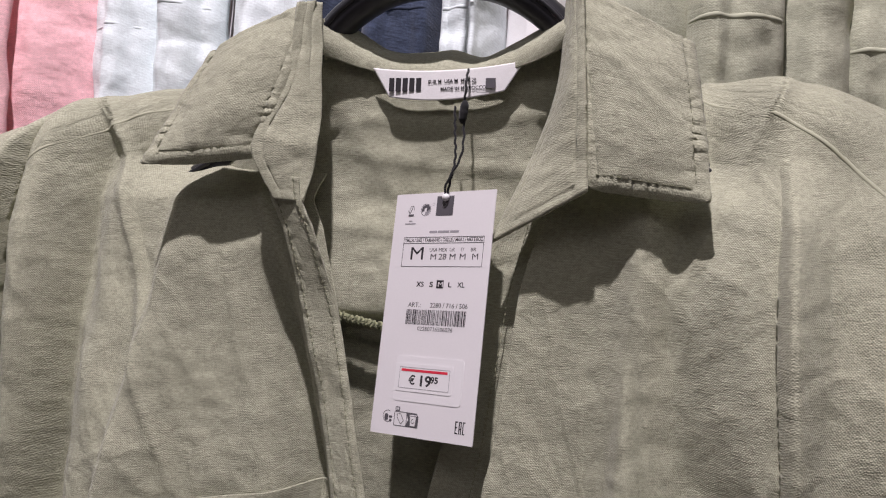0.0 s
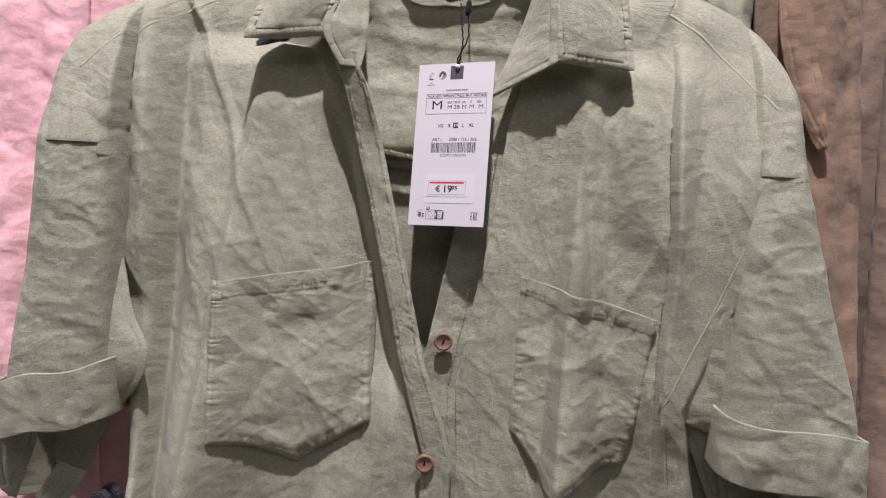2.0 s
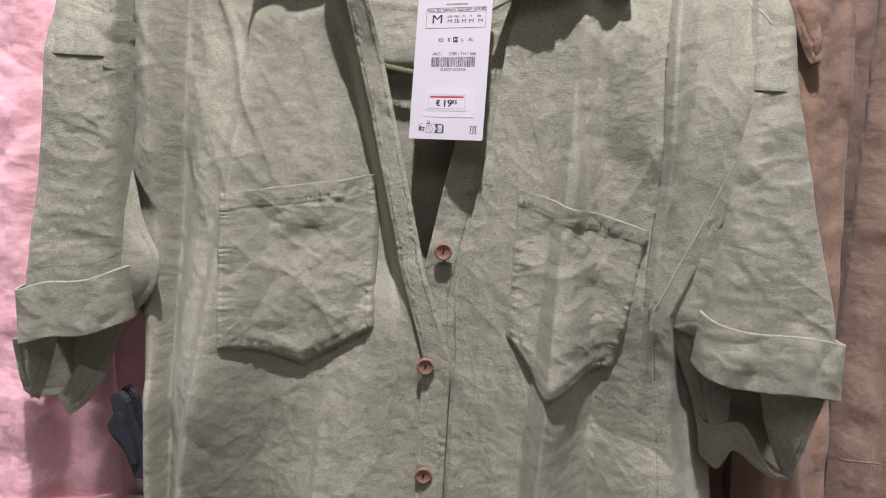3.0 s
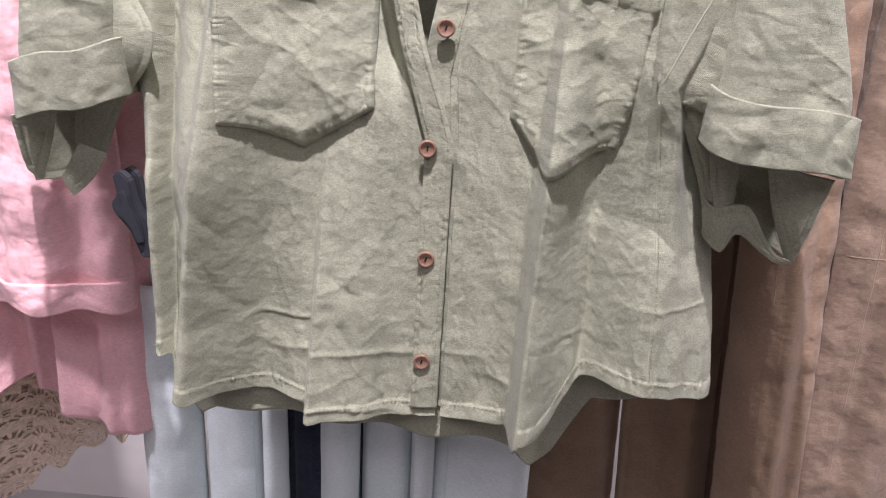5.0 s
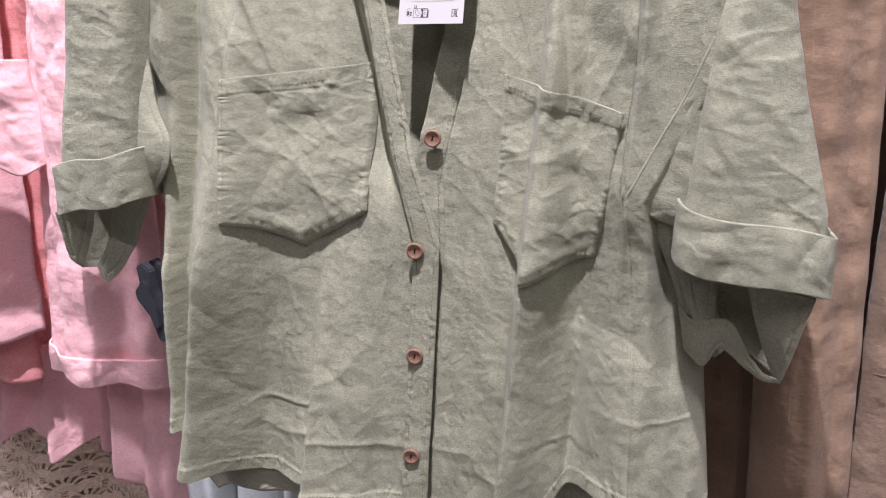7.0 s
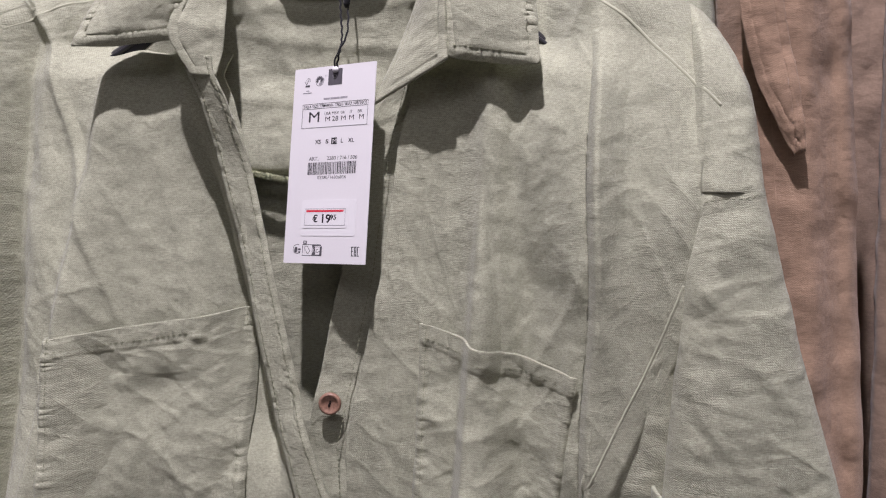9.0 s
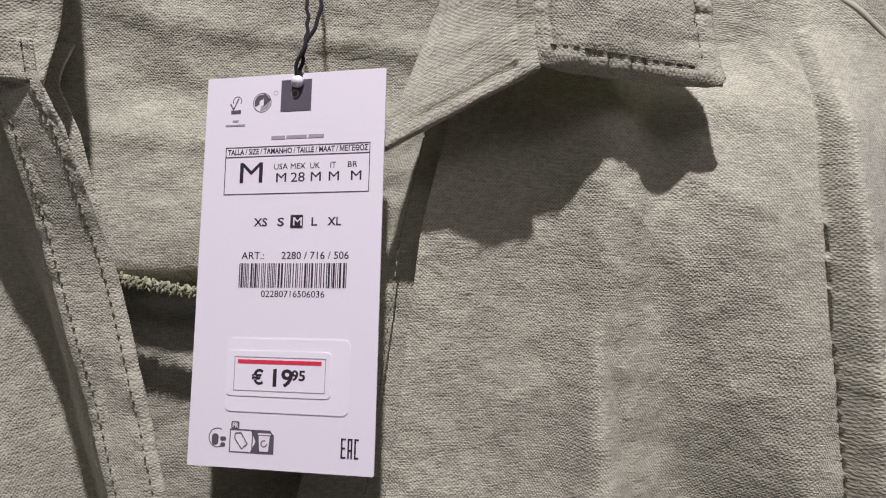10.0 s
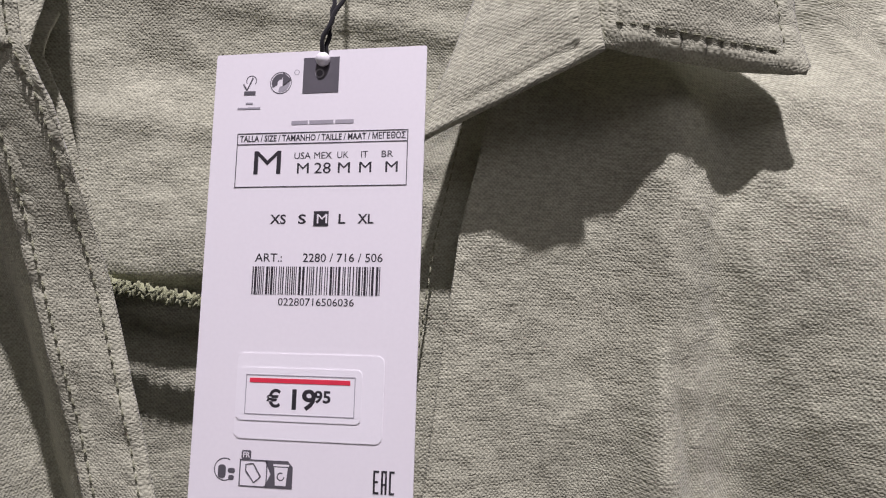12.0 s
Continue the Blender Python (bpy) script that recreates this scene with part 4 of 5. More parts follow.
# ---- swing tag ----
ORIGIN = Vector((-0.09675, 0.389, 1.37525))
TX = Vector((0.93106, -0.36254, 0.0412)).normalized()
TD = Vector((-0.01696, -0.15578, -0.98765))
TD = (TD - TX * TD.dot(TX)).normalized()
TN = TX.cross(-TD).normalized()
TAG_M = Matrix.Translation(ORIGIN) @ Matrix((TX, -TD, TN)).transposed().to_4x4()
TAG = thing("price_tag", "white card price tag hanging on a black cord", "price tag")
TAG.matrix_basis = TAG_M


def flat_shape(name, outline, mat, parent, z, depth=0.00008, label=""):
    """A thin plate with the given outline, in the tag's own plane (millimetres, y down)."""
    bm = bmesh.new()
    vs = [bm.verts.new((px / 1000, -py / 1000, z)) for px, py in outline]
    f = bm.faces.new(vs)
    f.normal_update()
    if f.normal.z < 0:
        f.normal_flip()
    geo = bmesh.ops.extrude_face_region(bm, geom=[f])
    bmesh.ops.translate(bm, verts=[g for g in geo["geom"] if isinstance(g, bmesh.types.BMVert)], vec=(0, 0, depth))
    bmesh.ops.recalc_face_normals(bm, faces=bm.faces[:])
    return part(name, bm, mat, parent, label)


def rounded(x0, y0, x1, y1, r, n=6):
    pts = []
    for cx, cy, a0 in ((x1 - r, y0 + r, -90), (x1 - r, y1 - r, 0), (x0 + r, y1 - r, 90), (x0 + r, y0 + r, 180)):
        pts += [(cx + r * math.cos(radians(a0 + 90 * k / n)), cy + r * math.sin(radians(a0 + 90 * k / n))) for k in range(n + 1)]
    return pts


def rect(x0, y0, x1, y1):
    return [(x0, y0), (x1, y0), (x1, y1), (x0, y1)]


def ring_shape(name, cx, cy, r0, r1, mat, parent, z, a0=0, a1=360, n=40):
    outer = [(cx + r1 * math.cos(radians(a0 + (a1 - a0) * k / n)), cy + r1 * math.sin(radians(a0 + (a1 - a0) * k / n))) for k in range(n + 1)]
    inner = [(cx + r0 * math.cos(radians(a0 + (a1 - a0) * k / n)), cy + r0 * math.sin(radians(a0 + (a1 - a0) * k / n))) for k in range(n, -1, -1)]
    bm = bmesh.new()
    o = [bm.verts.new((px / 1000, -py / 1000, z)) for px, py in outer]
    i = [bm.verts.new((px / 1000, -py / 1000, z)) for px, py in inner[::-1]]
    for k in range(n):
        bm.faces.new((o[k], o[k + 1], i[k + 1], i[k]))
    bmesh.ops.recalc_face_normals(bm, faces=bm.faces[:])
    for f in bm.faces:
        if f.normal.z < 0:
            f.normal_flip()
    return part(name, bm, mat, parent)


card = flat_shape("card", rounded(-30.6, -61.6, 30.6, 61.6, 0.5, 3), card_mat, TAG, -0.0005, 0.0005)
Z = 0.00004


def frame_lines(x0, y0, x1, y1, w, mat, z):
    for r in (rect(x0, y0, x1, y0 + w), rect(x0, y1 - w, x1, y1), rect(x0, y0 + w, x0 + w, y1 - w), rect(x1 - w, y0 + w, x1, y1 - w)):
        flat_shape("ruled_line", r, mat, TAG, z)


def tag_print(words, x, y, cap, mat=ink, bold=0.0, squeeze=1.0, name="print", width=None, z=Z):
    """Print with its left end at x, baseline at y (mm) and capitals cap mm high; width fits it to that length."""
    ob, w = text_mesh(name, words, cap / 1000 / 0.70, mat, TAG, pose(x / 1000, -y / 1000, z), bold)
    if width:
        ob.matrix_basis = pose(x / 1000, -y / 1000, z) @ Matrix.Diagonal((width / 1000 / w, 1, 1, 1))
    return ob


flat_shape("grey_square", rect(-4.4, -59.6, 6.0, -49.4), grey_ink, TAG, Z)
frame_lines(-22.9, -38.4, 26.2, -23.0, 0.22, ink, Z)
flat_shape("ruled_line", rect(-22.7, -35.3, 26.0, -35.08), ink, TAG, Z)
tag_print("TALLA / SIZE / TAMANHO / TAILLE / MAAT / ΜΕΓΕΘΟΣ", -22.1, -35.95, 1.75, ink, 0.00005, width=47.6)
tag_print("M", -18.4, -26.7, 6.7, ink, 0.0, width=7.9)
for words, x, w in (("USA", -5.9, 4.7), ("MEX", -0.2, 5.0), ("UK", 6.4, 3.2), ("IT", 13.1, 1.9), ("BR", 18.8, 3.2)):
    tag_print(words, x, -30.8, 1.85, ink, 0, width=w)
for words, x, w in (("M", -5.2, 3.4), ("28", 0.0, 4.7), ("M", 6.5, 3.4), ("M", 12.5, 3.4), ("M", 19.8, 3.4)):
    tag_print(words, x, -26.7, 3.0, ink, 0.0, width=w)
for words, x, w in (("XS", -11.7, 4.6), ("S", -3.8, 2.2), ("L", 7.5, 1.9), ("XL", 13.2, 4.4)):
    tag_print(words, x, -12.8, 2.55, ink, 0.00006, width=w)
flat_shape("size_square", rect(0.7, -16.2, 4.9, -12.1), ink, TAG, Z)
tag_print("M", 1.35, -12.85, 2.6, card_mat, 0.0, width=2.9, z=Z + 0.00014)
tag_print("ART.:", -15.5, -2.4, 2.3, ink, 0.00001, width=7.8)
tag_print("2280 / 716 / 506", -1.9, -2.4, 2.3, ink, 0.00001, width=22.2)
rnd = random.Random(7)
bx_mm = -16.0
for k in range(60):
    w = rnd.choice((0.24, 0.24, 0.32, 0.62))
    flat_shape("barcode_bar", rect(bx_mm, -1.1, bx_mm + w, 6.5), ink, TAG, Z)
    bx_mm += w + rnd.choice((0.26, 0.32, 0.42, 0.6))
    if bx_mm > 20.2:
        break
tag_print("02280716506036", -8.3, 9.4, 2.05, ink, 0, width=21.2)
# web address and small certificate lines, kept as plain bars
for x0, x1 in ((-7.1, -2.4), (-1.9, 5.0), (5.6, 10.8)):
    flat_shape("print_bar", rect(x0, -41.6, x1, -40.5), pale_ink, TAG, Z)
flat_shape("print_bar", rect(-23.4, -45.9, -16.6, -45.35), pale_ink, TAG, Z)
flat_shape("print_bar", rect(-21.0, -47.3, -18.9, -46.8), pale_ink, TAG, Z)
flat_shape("print_bar", rect(-21.7, -50.6, -18.3, -49.5), grey_ink, TAG, Z)
# leaf-shaped mark
ring_shape("mark_arc", -19.7, -53.6, 1.35, 1.6, grey_ink, TAG, Z, 150, 400, 24)
flat_shape("mark_stroke", [(-22.2, -52.6), (-21.9, -52.9), (-20.9, -51.3), (-19.4, -54.6), (-19.1, -54.4), (-20.9, -50.6)], grey_ink, TAG, Z)
# two arrows turning round each other
ring_shape("mark_arc", -10.9, -52.7, 2.95, 3.2, grey_ink, TAG, Z, 0, 360, 40)
ring_shape("arrow_arc", -10.9, -52.7, 1.0, 2.7, grey_ink, TAG, Z, 150, 285, 20)
ring_shape("arrow_arc", -10.9, -52.7, 1.0, 2.7, pale_ink, TAG, Z, -30, 105, 20)
flat_shape("arrow_head", [(-10.3, -55.9), (-7.9, -53.6), (-10.3, -51.8)], grey_ink, TAG, Z + 0.0001)
ring_shape("mark_arc", -6.3, -55.6, 0.62, 0.78, pale_ink, TAG, Z, 0, 360, 20)
# dark square frame where a scan code was printed is left as blank card

# price stickers
sticker = flat_shape("sticker", rounded(-18.6, 22.2, 22.0, 44.6, 2.0), sticker_mat, TAG, 0.0, 0.00022, "blank glossy sticker")
sticker2 = flat_shape("price_sticker", rounded(-18.2, 26.0, 16.2, 39.8, 1.4), sticker_mat, TAG, 0.00022, 0.0002, "white price sticker with red line")
ZS = 0.00044
frame_lines(-15.8, 27.8, 14.5, 38.2, 0.2, pale_ink, ZS)
flat_shape("red_line", rect(-14.7, 28.7, 13.1, 29.9), red_ink, TAG, ZS)
tag_print("€", -9.7, 36.1, 4.3, ink, 0.00014, width=3.9, z=ZS)
tag_print("19", -4.1, 36.5, 5.1, ink, 0.00018, width=6.6, z=ZS)
tag_print("95", 3.4, 34.6, 3.0, ink, 0.00012, width=4.5, z=ZS)

# recycling marks and the block-letter mark at the foot
ring_shape("mark_arc", -20.6, 52.8, 2.7, 3.0, grey_ink, TAG, Z, 40, 300, 30)
flat_shape("mark_blob", rounded(-22.4, 51.6, -20.2, 55.0, 0.9), grey_ink, TAG, Z)
flat_shape("mark_blob", rounded(-19.6, 52.4, -17.6, 53.6, 0.5), grey_ink, TAG, Z)
flat_shape("mark_blob", rounded(-19.4, 54.2, -17.8, 55.4, 0.5), grey_ink, TAG, Z)
flat_shape("small_flag", rounded(-16.0, 47.6, -13.3, 49.9, 0.5), grey_ink, TAG, Z)
tag_print("FR", -15.6, 49.4, 1.4, card_mat, 0.00004, width=1.9, z=Z + 0.00014)
frame_lines(-16.4, 49.9, -8.6, 56.9, 0.3, grey_ink, Z)
flat_shape("bin_panel", [(-9.4, 49.9), (-3.0, 49.9), (-1.6, 51.4), (-1.6, 56.9), (-9.4, 56.9), (-7.6, 53.4)], grey_ink, TAG, Z)
flat_shape("bin_icon", [(-6.6, 51.6), (-2.9, 51.6), (-3.3, 56.2), (-6.2, 56.2)], card_mat, TAG, Z + 0.00012)
flat_shape("bin_lid", rect(-6.9, 50.8, -2.6, 51.3), card_mat, TAG, Z + 0.00012)
ring_shape("mark_arc", -4.75, 53.9, 0.75, 1.1, grey_ink, TAG, Z + 0.00022, 0, 300, 20)
for a, b in (((-14.6, 51.2), (-12.6, 50.9)), ((-12.6, 50.9), (-10.4, 54.2)), ((-10.4, 54.2), (-12.2, 55.8)), ((-12.2, 55.8), (-14.6, 52.8)), ((-14.6, 52.8), (-14.6, 51.2))):
    d = Vector((b[0] - a[0], b[1] - a[1])).normalized() * 0.14
    flat_shape("tag_icon_line", [(a[0] - d.y, a[1] + d.x), (a[0] + d.y, a[1] - d.x), (b[0] + d.y, b[1] - d.x), (b[0] - d.y, b[1] + d.x)], grey_ink, TAG, Z)
for x in (20.1, 22.2, 24.3):
    flat_shape("mark_stroke", rect(x, 51.0, x + 0.5, 56.8), ink, TAG, Z)
for r in ((20.6, 51.0, 21.6, 51.5), (20.6, 53.6, 21.4, 54.1), (20.6, 56.3, 21.6, 56.8), (22.7, 51.0, 23.2, 51.5), (22.7, 54.2, 23.2, 54.7), (24.8, 51.0, 25.7, 51.5), (24.8, 56.3, 25.7, 56.8)):
    flat_shape("mark_stroke", rect(*r), ink, TAG, Z)
flat_shape("mark_stroke", rect(23.2, 51.0, 23.7, 56.8), ink, TAG, Z)

# cord: two strands from the label down to the hole, a knot bead and a white stopper
def tag_point(x, y, lift=0.0):
    return TAG_M @ Vector((x / 1000, -y / 1000, lift))


hole = tag_point(0.9, -58.2, 0.001)
up = Vector((-0.0893, 0.4045, 1.4780))
top = Vector((-0.0905, 0.4145, 1.5030))
CORD = thing("tag_cord", "thin black cord with knot holding the price tag", "cord", tuple(up))
CINV = Matrix.Translation(-up)
s1 = smooth_line([tuple(top), tuple(up + Vector((0.0005, -0.0015, 0.012))), tuple(up), tuple(hole.lerp(up, 0.5) + Vector((0.004, -0.002, 0))), tuple(hole + Vector((0, -0.001, 0.003))), tuple(hole)], 70)
s2 = smooth_line([tuple(up + Vector((-0.006, 0.004, 0.004))), tuple(up + Vector((-0.0045, 0.001, -0.010))), tuple(hole.lerp(up, 0.45) + Vector((0.0005, 0.001, 0))), tuple(hole + Vector((0.0015, 0, 0.004))), tuple(hole + Vector((0.001, 0.0005, 0)))], 70)
for s in (s1, s2):
    s = np.array(s)
    tw = np.linspace(0, 60, len(s))
    s[:, 0] += 0.00025 * np.sin(tw)
    under(part("strand", tube(s, 0.00065, 7), cord_mat, None), CORD, CINV)
knot = smooth_line([tuple(up + Vector((0.0006, -0.001, 0.006))), tuple(up + Vector((0, -0.0015, 0))), tuple(up + Vector((-0.0006, -0.001, -0.006)))], 14)
under(part("knot", tube(knot, [0.0009, 0.0016, 0.0020, 0.0022, 0.0023, 0.0021, 0.0022, 0.0023, 0.0022, 0.0021, 0.0022, 0.0019, 0.0015, 0.0008], 9), cord_mat, None), CORD, CINV)
bm = bmesh.new()
bmesh.ops.create_uvsphere(bm, u_segments=16, v_segments=10, radius=0.0020, matrix=Matrix.Translation(tag_point(1.5, -58.6, 0.0012)))
for f in bm.faces:
    f.smooth = True
under(part("stopper", bm, white_plastic, None, "white plastic bead"), CORD, CINV)
ring_shape("eyelet", 0.4, -55.0, 0.9, 1.35, pale_ink, TAG, Z + 0.0001)

# ---- rail and hidden hangers ----
RAIL = thing("clothes_rail", "brushed steel clothes rail fixed to the wall", "clothes rail", (0, 0.49, 1.62))
RINV = Matrix.Translation((0, -0.49, -1.62))
under(part("bar", tube([(-1.2, 0.62, 1.66), (1.2, 0.62, 1.66)], 0.0125, 20), steel, None), RAIL, RINV)
under(part("face_out_arm", tube([(-0.106, 0.62, 1.645), (-0.106, 0.44, 1.645)], 0.006, 14), steel, None), RAIL, RINV)
for bxx in (-1.1, 1.1):
    under(part("wall_bracket", tube([(bxx, 0.62, 1.66), (bxx, 1.298, 1.66)], 0.010, 14), steel, None), RAIL, RINV)


def hung(name, label, category, x, z_hook=1.672, group=""):
    """A garment's root, with the hanger it hangs on over the rail."""
    root = thing(name, label, category, (x, 0.62, 1.55), group)
    inv = Matrix.Translation((-x, -0.62, -1.55))
    h = smooth_line([(x, 0.62, 1.56), (x, 0.62, 1.64), (x, 0.606, 1.665), (x, 0.62, 1.6745), (x, 0.634, 1.662)], 30)
    under(part("hanger_hook", tube(h, 0.0018, 8), steel, None), root, inv)
    return root, inv


def drape(name, root, inv, mat, x0, x1, y, z0, z1, depth=0.03, folds=3.0, seed=0, fold_amp=0.012, flare=0.0, nu=90, nv=140, thick=0.0015, tilt=0.0, hem_wave=0.0, crumpled=1.0, shift=0.0):
    """A hanging length of cloth, narrow side to the aisle: bowed towards the viewer, with running folds that open downwards."""
    u, v = np.meshgrid(np.linspace(0, 1, nu), np.linspace(0, 1, nv))
    z = z0 + (z1 - z0) * v + hem_wave * v**3 * np.sin(u * 14 + seed)
    w = x1 - x0
    x = x0 + w * (u + flare * (u - 0.5) * v) + shift * v
    yy = y - depth * np.sqrt(np.clip(1 - (2 * u - 1) ** 2 * 0.98, 0, 1)) + tilt * v
    ph = 2 * math.pi * folds * u + 2.5 * fbm(u * 3, z * 1.6, seed, 2) + seed
    wave = np.sin(ph) + 0.35 * np.sin(2.3 * ph + 1 + seed)
    yy = yy - fold_amp * wave * (0.45 + 0.55 * v) - crumpled * crumple(x, z, seed + 2, 1.4)
    x = x + 0.004 * np.cos(ph) * v
    return under(sheet(name, np.stack([x, yy, z], -1)[::-1], mat, None, thick), root, inv), np.stack([x, yy, z], -1)


def seam_on(P, col=None, row=None, root=None, inv=None, mat=None, r=0.0010, off=-0.0010):
    line = P[:, int(col * (P.shape[1] - 1))] if col is not None else P[int(row * (P.shape[0] - 1))]
    under(part("seam", tube(line + np.array((0, off, 0)), r, 6, 0.7), mat, None), root, inv)


# pink blouses
root, inv = hung("pink_blouse", "pale pink crinkled gauze blouse hanging sideways", "blouse", -0.40, group="pink blouses")
b, P = drape("sleeve", root, inv, pink_gauze, -0.500, -0.400, 0.445, 1.60, 0.955, 0.040, 1.6, 4, 0.008, 0.42, shift=0.0, hem_wave=0.004)
b2, P2 = drape("cuff_hem", root, inv, pink_gauze, -0.522, -0.379, 0.441, 0.978, 0.950, 0.042, 1.6, 4, 0.006, 0.0, 70, 20, hem_wave=0.003)
seam_on(P2, row=0.05, root=root, inv=inv, mat=pink_gauze, r=0.0008, off=0.0)
b, P = drape("body", root, inv, pink_gauze, -0.480, -0.366, 0.478, 1.60, 0.795, 0.030, 1.3, 9, 0.010, 0.1)
seam_on(P, col=0.45, root=root, inv=inv, mat=pink_gauze)
root, inv = hung("pink_blouse", "coral pink gauze blouse with ruffled hem", "blouse", -0.50, group="pink blouses")
drape("body", root, inv, coral_gauze, -0.66, -0.49, 0.545, 1.60, 0.90, 0.035, 2.2, 5, 0.012, 0.3)
drape("hem_frill", root, inv, pink_gauze, -0.73, -0.530, 0.555, 0.93, 0.785, 0.035, 3.0, 15, 0.014, 0.1, 120, 60, hem_wave=0.014)
root, inv = hung("pink_blouse", "pink gauze blouse with long ruffled sleeve", "blouse", -0.56, group="pink blouses")
b, P = drape("sleeve", root, inv, pink_gauze, -0.71, -0.575, 0.47, 1.60, 0.965, 0.045, 2.0, 6, 0.012, 0.15, hem_wave=0.006)
drape("ruffle", root, inv, pink_gauze, -0.64, -0.500, 0.425, 1.27, 1.17, 0.04, 2.2, 18, 0.010, 0.2, 90, 60, hem_wave=0.010)
root, inv = hung("pink_blouse", "coral fuzzy pink top on the rail", "blouse", -0.66, group="pink blouses")
drape("body", root, inv, coral_gauze, -0.80, -0.60, 0.50, 1.60, 0.90, 0.05, 2.0, 8, 0.012, 0.2)

# crochet top with real holes
root, inv = hung("crochet_top", "ecru crochet lace top below the pink blouses", "top", -0.47)
nu, nv = 460, 460
u, v = np.meshgrid(np.linspace(0, 1, nu), np.linspace(0, 1, nv))
cx = -0.80 + 0.42 * u
cz = 0.98 - (0.98 - (0.688 + 0.72 * (cx + 0.487) + 0.008 * np.sin(cx * 120))) * v
cy = 0.60 - 0.03 * np.sin(u * 9) - 0.012 * np.sin(u * 23 + v * 2)
mid = lambda a: (a[:-1, :-1] + a[1:, 1:]) / 2
gx, gz = mid(cx) / 0.036, mid(cz) / 0.028
ax, az = (gx + 0.5 * (np.floor(gz) % 2)) % 1 - 0.5, gz % 1
away, turn = np.hypot(ax, az * 0.78), np.degrees(np.arctan2(az * 0.78, ax))
fan = (np.abs(away - 0.42) < 0.11) & (np.sin(np.radians(turn * 15)) > 0.05) & (turn > 14) & (turn < 166)
eye = (np.abs(ax) > 0.41) & (az > 0.55) & (np.sin(az * 44) > 0)
keep = ~(fan | eye)
under(sheet("lace_body", np.stack([cx, cy - 0.0016 * np.cos(cx * 240) * np.cos(cz * 360) - crumple(cx, cz, 4), cz], -1)[::-1], ecru_crochet, None, 0.0018, keep=keep[::-1]), root, inv)
under(sheet("lace_back", np.stack([cx + 0.004, cy + 0.035, cz + 0.01], -1)[::3, ::3][::-1], ecru_crochet, None, 0.0018), root, inv)

# charcoal clip of a trouser hanger, half behind the shirt
CLIP = thing("hanger_clip", "charcoal rubber clip of a trouser hanger", "hanger clip", (-0.322, 0.375, 1.07))
INVC = Matrix.Translation((0.322, -0.375, -1.07))
outline = [(-0.0125, 0.0335), (-0.006, 0.0365), (0.0005, 0.030), (0.004, 0.012), (0.0115, -0.004), (0.0165, -0.030), (0.014, -0.0345), (0.0055, -0.034), (-0.002, -0.012), (-0.014, 0.0025), (-0.0155, 0.010), (-0.010, 0.017)]
for name, y0, y1, k, lab in (("jaw", 0.352, 0.362, 1.0, ""), ("ridge", 0.349, 0.3525, 0.62, ""), ("jaw", 0.368, 0.378, 0.97, "")):
    bm = bmesh.new()
    f = bm.faces.new([bm.verts.new((-0.333 + px * k, y0 - 0.012, 1.072 + pz * k)) for px, pz in outline])
    g = bmesh.ops.extrude_face_region(bm, geom=[f])
    bmesh.ops.translate(bm, verts=[e for e in g["geom"] if isinstance(e, bmesh.types.BMVert)], vec=(0, y1 - y0, 0))
    bmesh.ops.recalc_face_normals(bm, faces=bm.faces[:])
    bmesh.ops.bevel(bm, geom=bm.edges[:], offset=0.0012, segments=2, affect="EDGES", clamp_overlap=True)
    under(part(name, bm, clip_mat, None), CLIP, INVC)

# light denim pieces: jackets whose sleeves show above the shirt, trousers whose legs show below it
def denim_jacket(x, w, seed, mat, label):
    root, inv = hung("denim_jacket", label, "jacket", x, group="denim jackets")
    b, P = drape("sleeve", root, inv, mat, x - w / 2, x + w / 2, 0.50, 1.66, 1.30, 0.036, 1.6, seed, 0.007, 0.1)
    seam_on(P, row=0.33 + 0.05 * math.sin(seed * 1.7), root=root, inv=inv, mat=mat, r=0.0014)
    seam_on(P, row=0.352 + 0.05 * math.sin(seed * 1.7), root=root, inv=inv, mat=mat, r=0.0008)
    seam_on(P, col=0.72, root=root, inv=inv, mat=mat, r=0.0009)


denim_jacket(-0.345, 0.056, 2, light_denim, "light-wash denim jacket hanging sideways, sleeve outwards")
denim_jacket(-0.300, 0.046, 3, light_denim, "light-wash denim jacket hanging sideways, sleeve outwards")
denim_jacket(-0.238, 0.060, 5, light_denim, "light-wash denim jacket hanging sideways, sleeve outwards")
denim_jacket(-0.150, 0.055, 6, dark_denim_and_gap_shade, "dark indigo denim jacket hanging sideways")
denim_jacket(-0.105, 0.036, 7, light_denim, "light-wash denim jacket hanging sideways, sleeve outwards")
denim_jacket(-0.190, 0.034, 11, dark_denim_and_gap_shade, "dark indigo denim jacket hanging sideways")
root, inv = hung("cream_shirt", "cream cotton shirt hanging sideways on the rail", "shirt", -0.065)
drape("sleeve", root, inv, satin, -0.085, -0.045, 0.51, 1.66, 1.1, 0.03, 1.0, 4, 0.004)


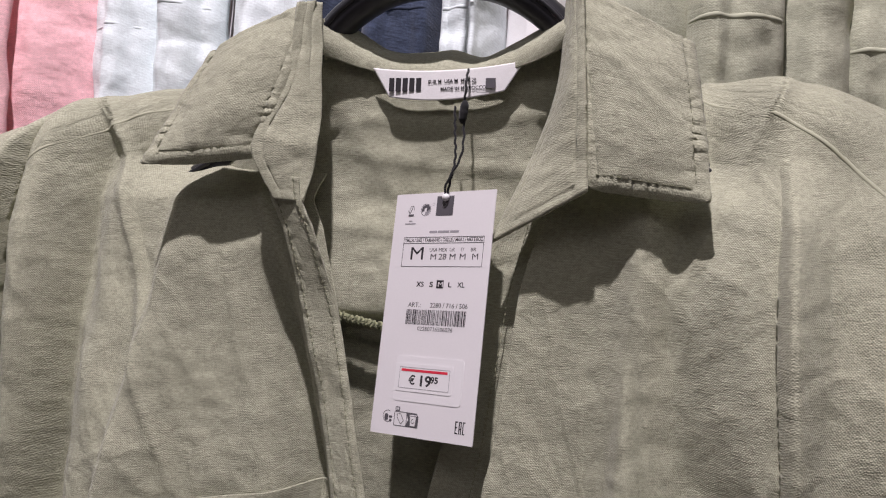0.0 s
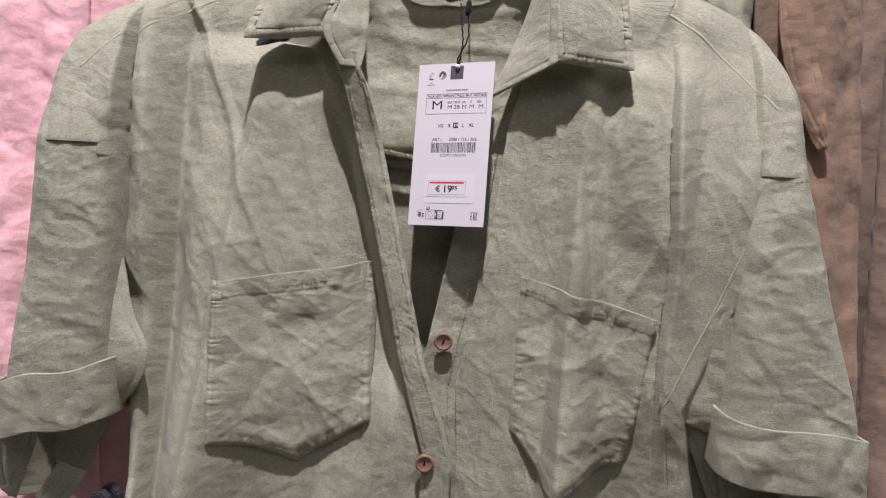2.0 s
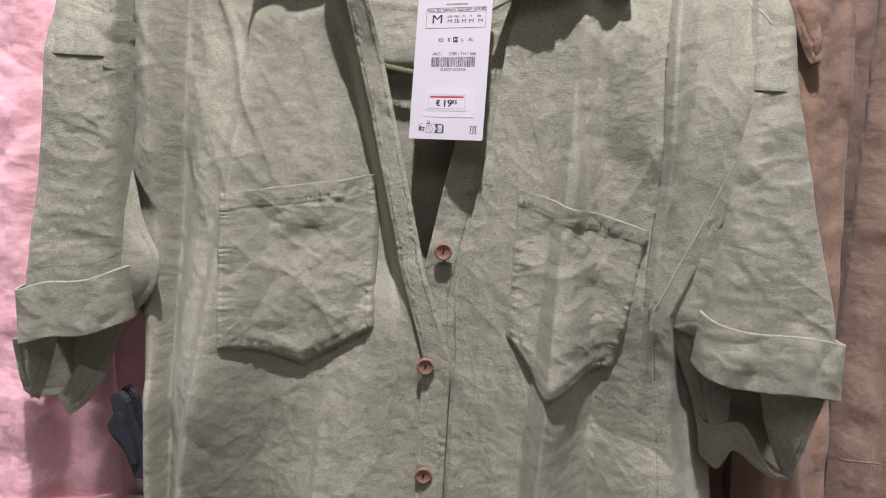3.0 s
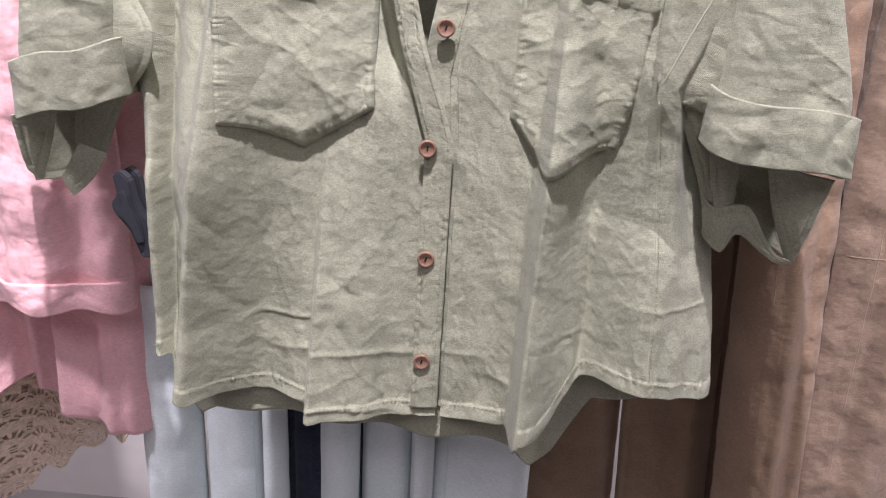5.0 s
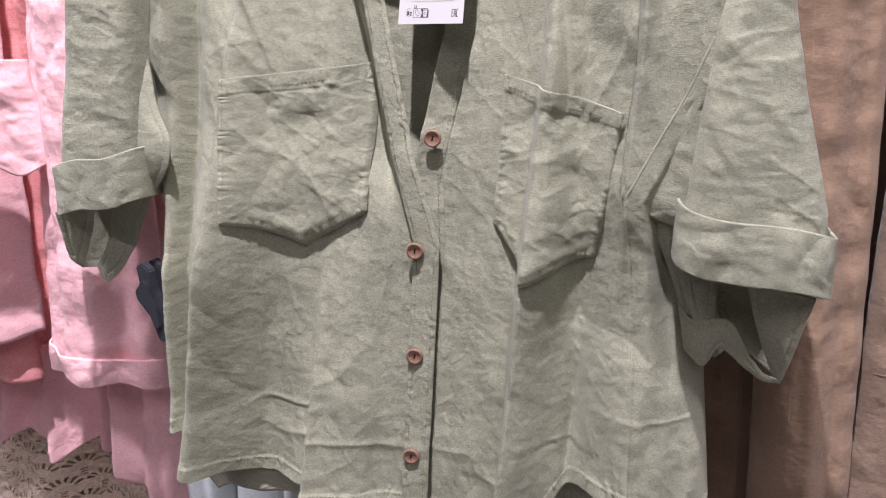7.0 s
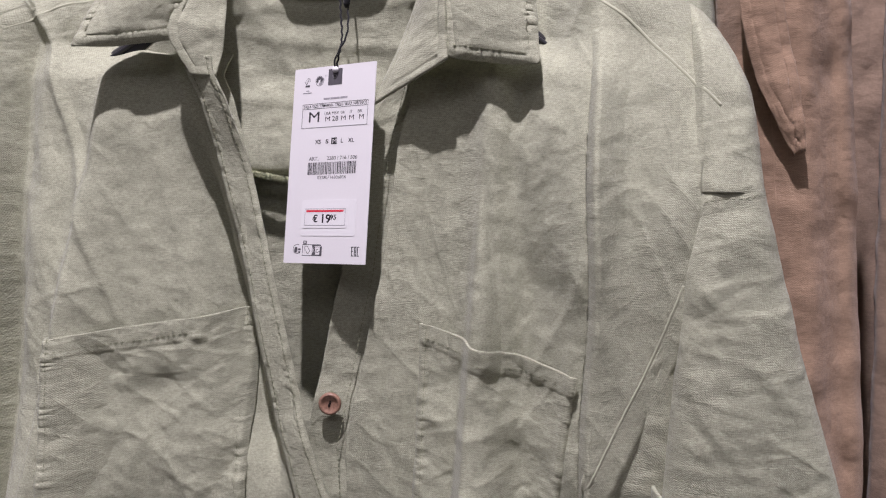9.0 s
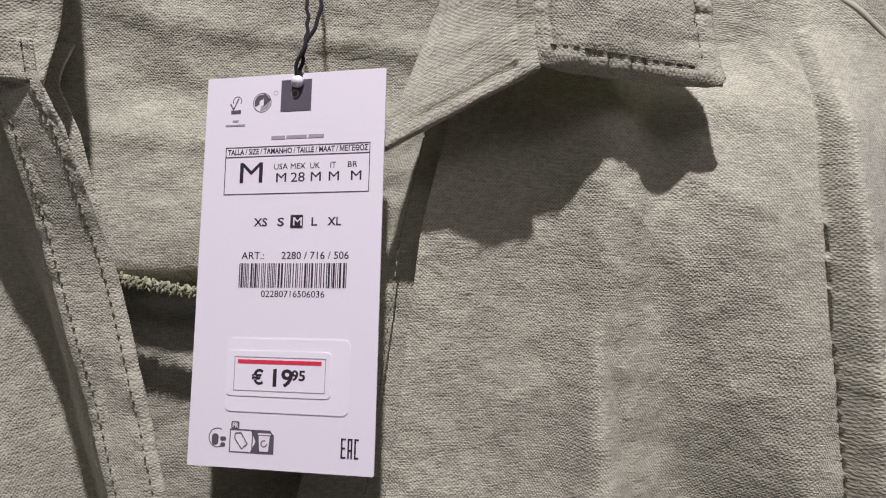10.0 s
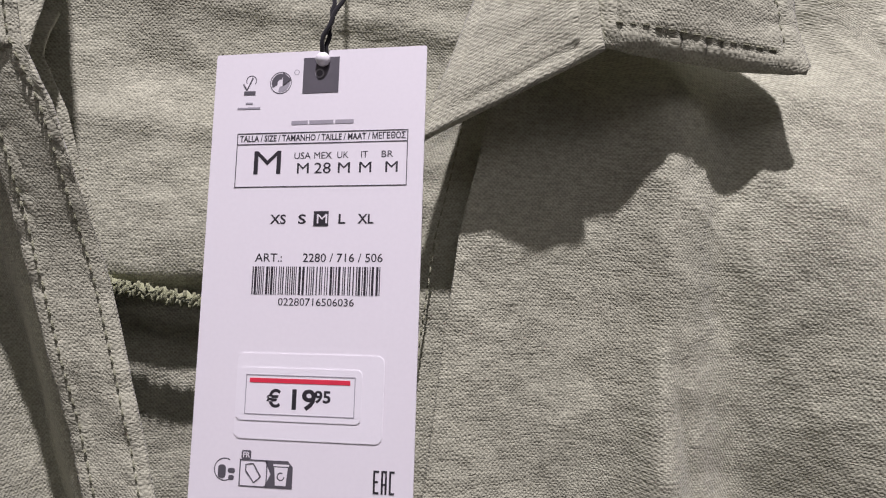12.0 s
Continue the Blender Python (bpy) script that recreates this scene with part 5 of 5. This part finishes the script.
def trousers(x0, x1, y, seed, mat, label, seam=None, folds=0.5):
    root, inv = hung("denim_trousers", label, "trousers", (x0 + x1) / 2, group="denim trousers")
    b, P = drape("leg", root, inv, mat, x0, x1, y, 0.96, 0.30, 0.030, folds, seed, 0.003, 0.05, 50, 160, crumpled=0.6)
    under(part("waistband", tube([(x0, y + 0.005, 0.97), ((x0 + x1) / 2, y - 0.02, 0.972), (x1, y + 0.005, 0.97)], 0.016, 10, 0.5), mat, None), root, inv)
    under(part("hanging_loop", tube([((x0 + x1) / 2, y, 0.97), ((x0 + x1) / 2, 0.62, 1.56)], 0.002, 6), steel, None), root, inv)
    if seam:
        seam_on(P, col=seam, root=root, inv=inv, mat=mat, r=0.0014)


DENIM_LABEL = "light-wash denim trousers hanging, leg edge outwards"
trousers(-0.404, -0.340, 0.485, 1, light_denim, DENIM_LABEL)
trousers(-0.332, -0.272, 0.485, 2, light_denim, DENIM_LABEL, 0.86)
trousers(-0.266, -0.246, 0.470, 3, light_denim, DENIM_LABEL)
# The next three are dark sheets put in for shadow between the legs.
trousers(-0.252, -0.205, 0.545, 4, dark_denim_and_gap_shade, "dark sheet put in for the shade between pale trousers")
trousers(-0.352, -0.262, 0.565, 9, dark_denim_and_gap_shade, "dark sheet put in for the shade between pale trousers")
trousers(-0.196, -0.088, 0.565, 10, dark_denim_and_gap_shade, "dark sheet put in for the shade between pale trousers")
trousers(-0.208, -0.168, 0.470, 5, light_denim, DENIM_LABEL)
trousers(-0.166, -0.110, 0.488, 6, light_denim, DENIM_LABEL, 0.9)
trousers(-0.112, -0.090, 0.470, 7, light_denim, DENIM_LABEL)
trousers(-0.092, 0.012, 0.490, 8, light_denim, DENIM_LABEL, 0.2, 1.0)

# green shirts behind the shoulder
for x, w, seed, y in ((0.000, 0.060, 3, 0.500), (0.046, 0.054, 6, 0.495), (0.092, 0.050, 9, 0.515), (0.132, 0.046, 14, 0.520), (0.165, 0.05, 17, 0.545)):
    root, inv = hung("green_shirt", "pale sage cotton shirt hanging sideways, sleeve outwards", "shirt", x, group="green shirts")
    b, P = drape("sleeve", root, inv, green_cotton, x - w / 2, x + w / 2, y, 1.66, 1.08, 0.034, 1.3, seed, 0.006, 0.2)
    if seed in (6, 14):
        seam_on(P, row=0.22 + 0.03 * math.sin(seed * 2), root=root, inv=inv, mat=green_cotton, r=0.0018)
    drape("body", root, inv, green_cotton, x - w / 2, x + w / 2 + 0.02, y + 0.06, 1.62, 1.0, 0.02, 2.0, seed + 3, 0.01)

# brown linen dresses
for x0, x1, y, seed, mat, fl, sh in ((0.140, 0.222, 0.478, 5, brown_linen, 0.0, 0.105), (0.258, 0.362, 0.488, 9, grey_brown_linen, 0.2, 0.045), (0.366, 0.47, 0.488, 12, grey_brown_linen, 0.2, 0.05), (0.080, 0.185, 0.63, 2, brown_linen, 0.1, 0.09), (-0.030, 0.100, 0.66, 15, brown_linen, 0.1, 0.05), (0.170, 0.42, 0.66, 17, grey_brown_linen, 0.1, 0.09)):
    root, inv = hung("brown_dress", "brown washed linen dress hanging sideways", "dress", (x0 + x1) / 2, group="brown dresses")
    b, P = drape("skirt", root, inv, mat, x0, x1, y, 1.60, 0.25, 0.036, 1.2, seed, 0.008, fl, 90, 200, shift=sh)
    seam_on(P, col=0.3, root=root, inv=inv, mat=mat)
    seam_on(P, col=0.66, root=root, inv=inv, mat=mat)
    if seed == 9:
        seam_on(P, row=0.42, root=root, inv=inv, mat=mat, r=0.0012)
    if seed == 5:
        A = [(0.150, 0.438, 1.53), (0.156, 0.436, 1.47), (0.168, 0.434, 1.43), (0.190, 0.430, 1.385)]
        B = [(0.170, 0.438, 1.53), (0.181, 0.434, 1.47), (0.189, 0.430, 1.43), (0.196, 0.428, 1.388)]
        under(loft("lapel", A, B, 30, 50, mat, 0.004, None, 0.0018, 6), root, inv)
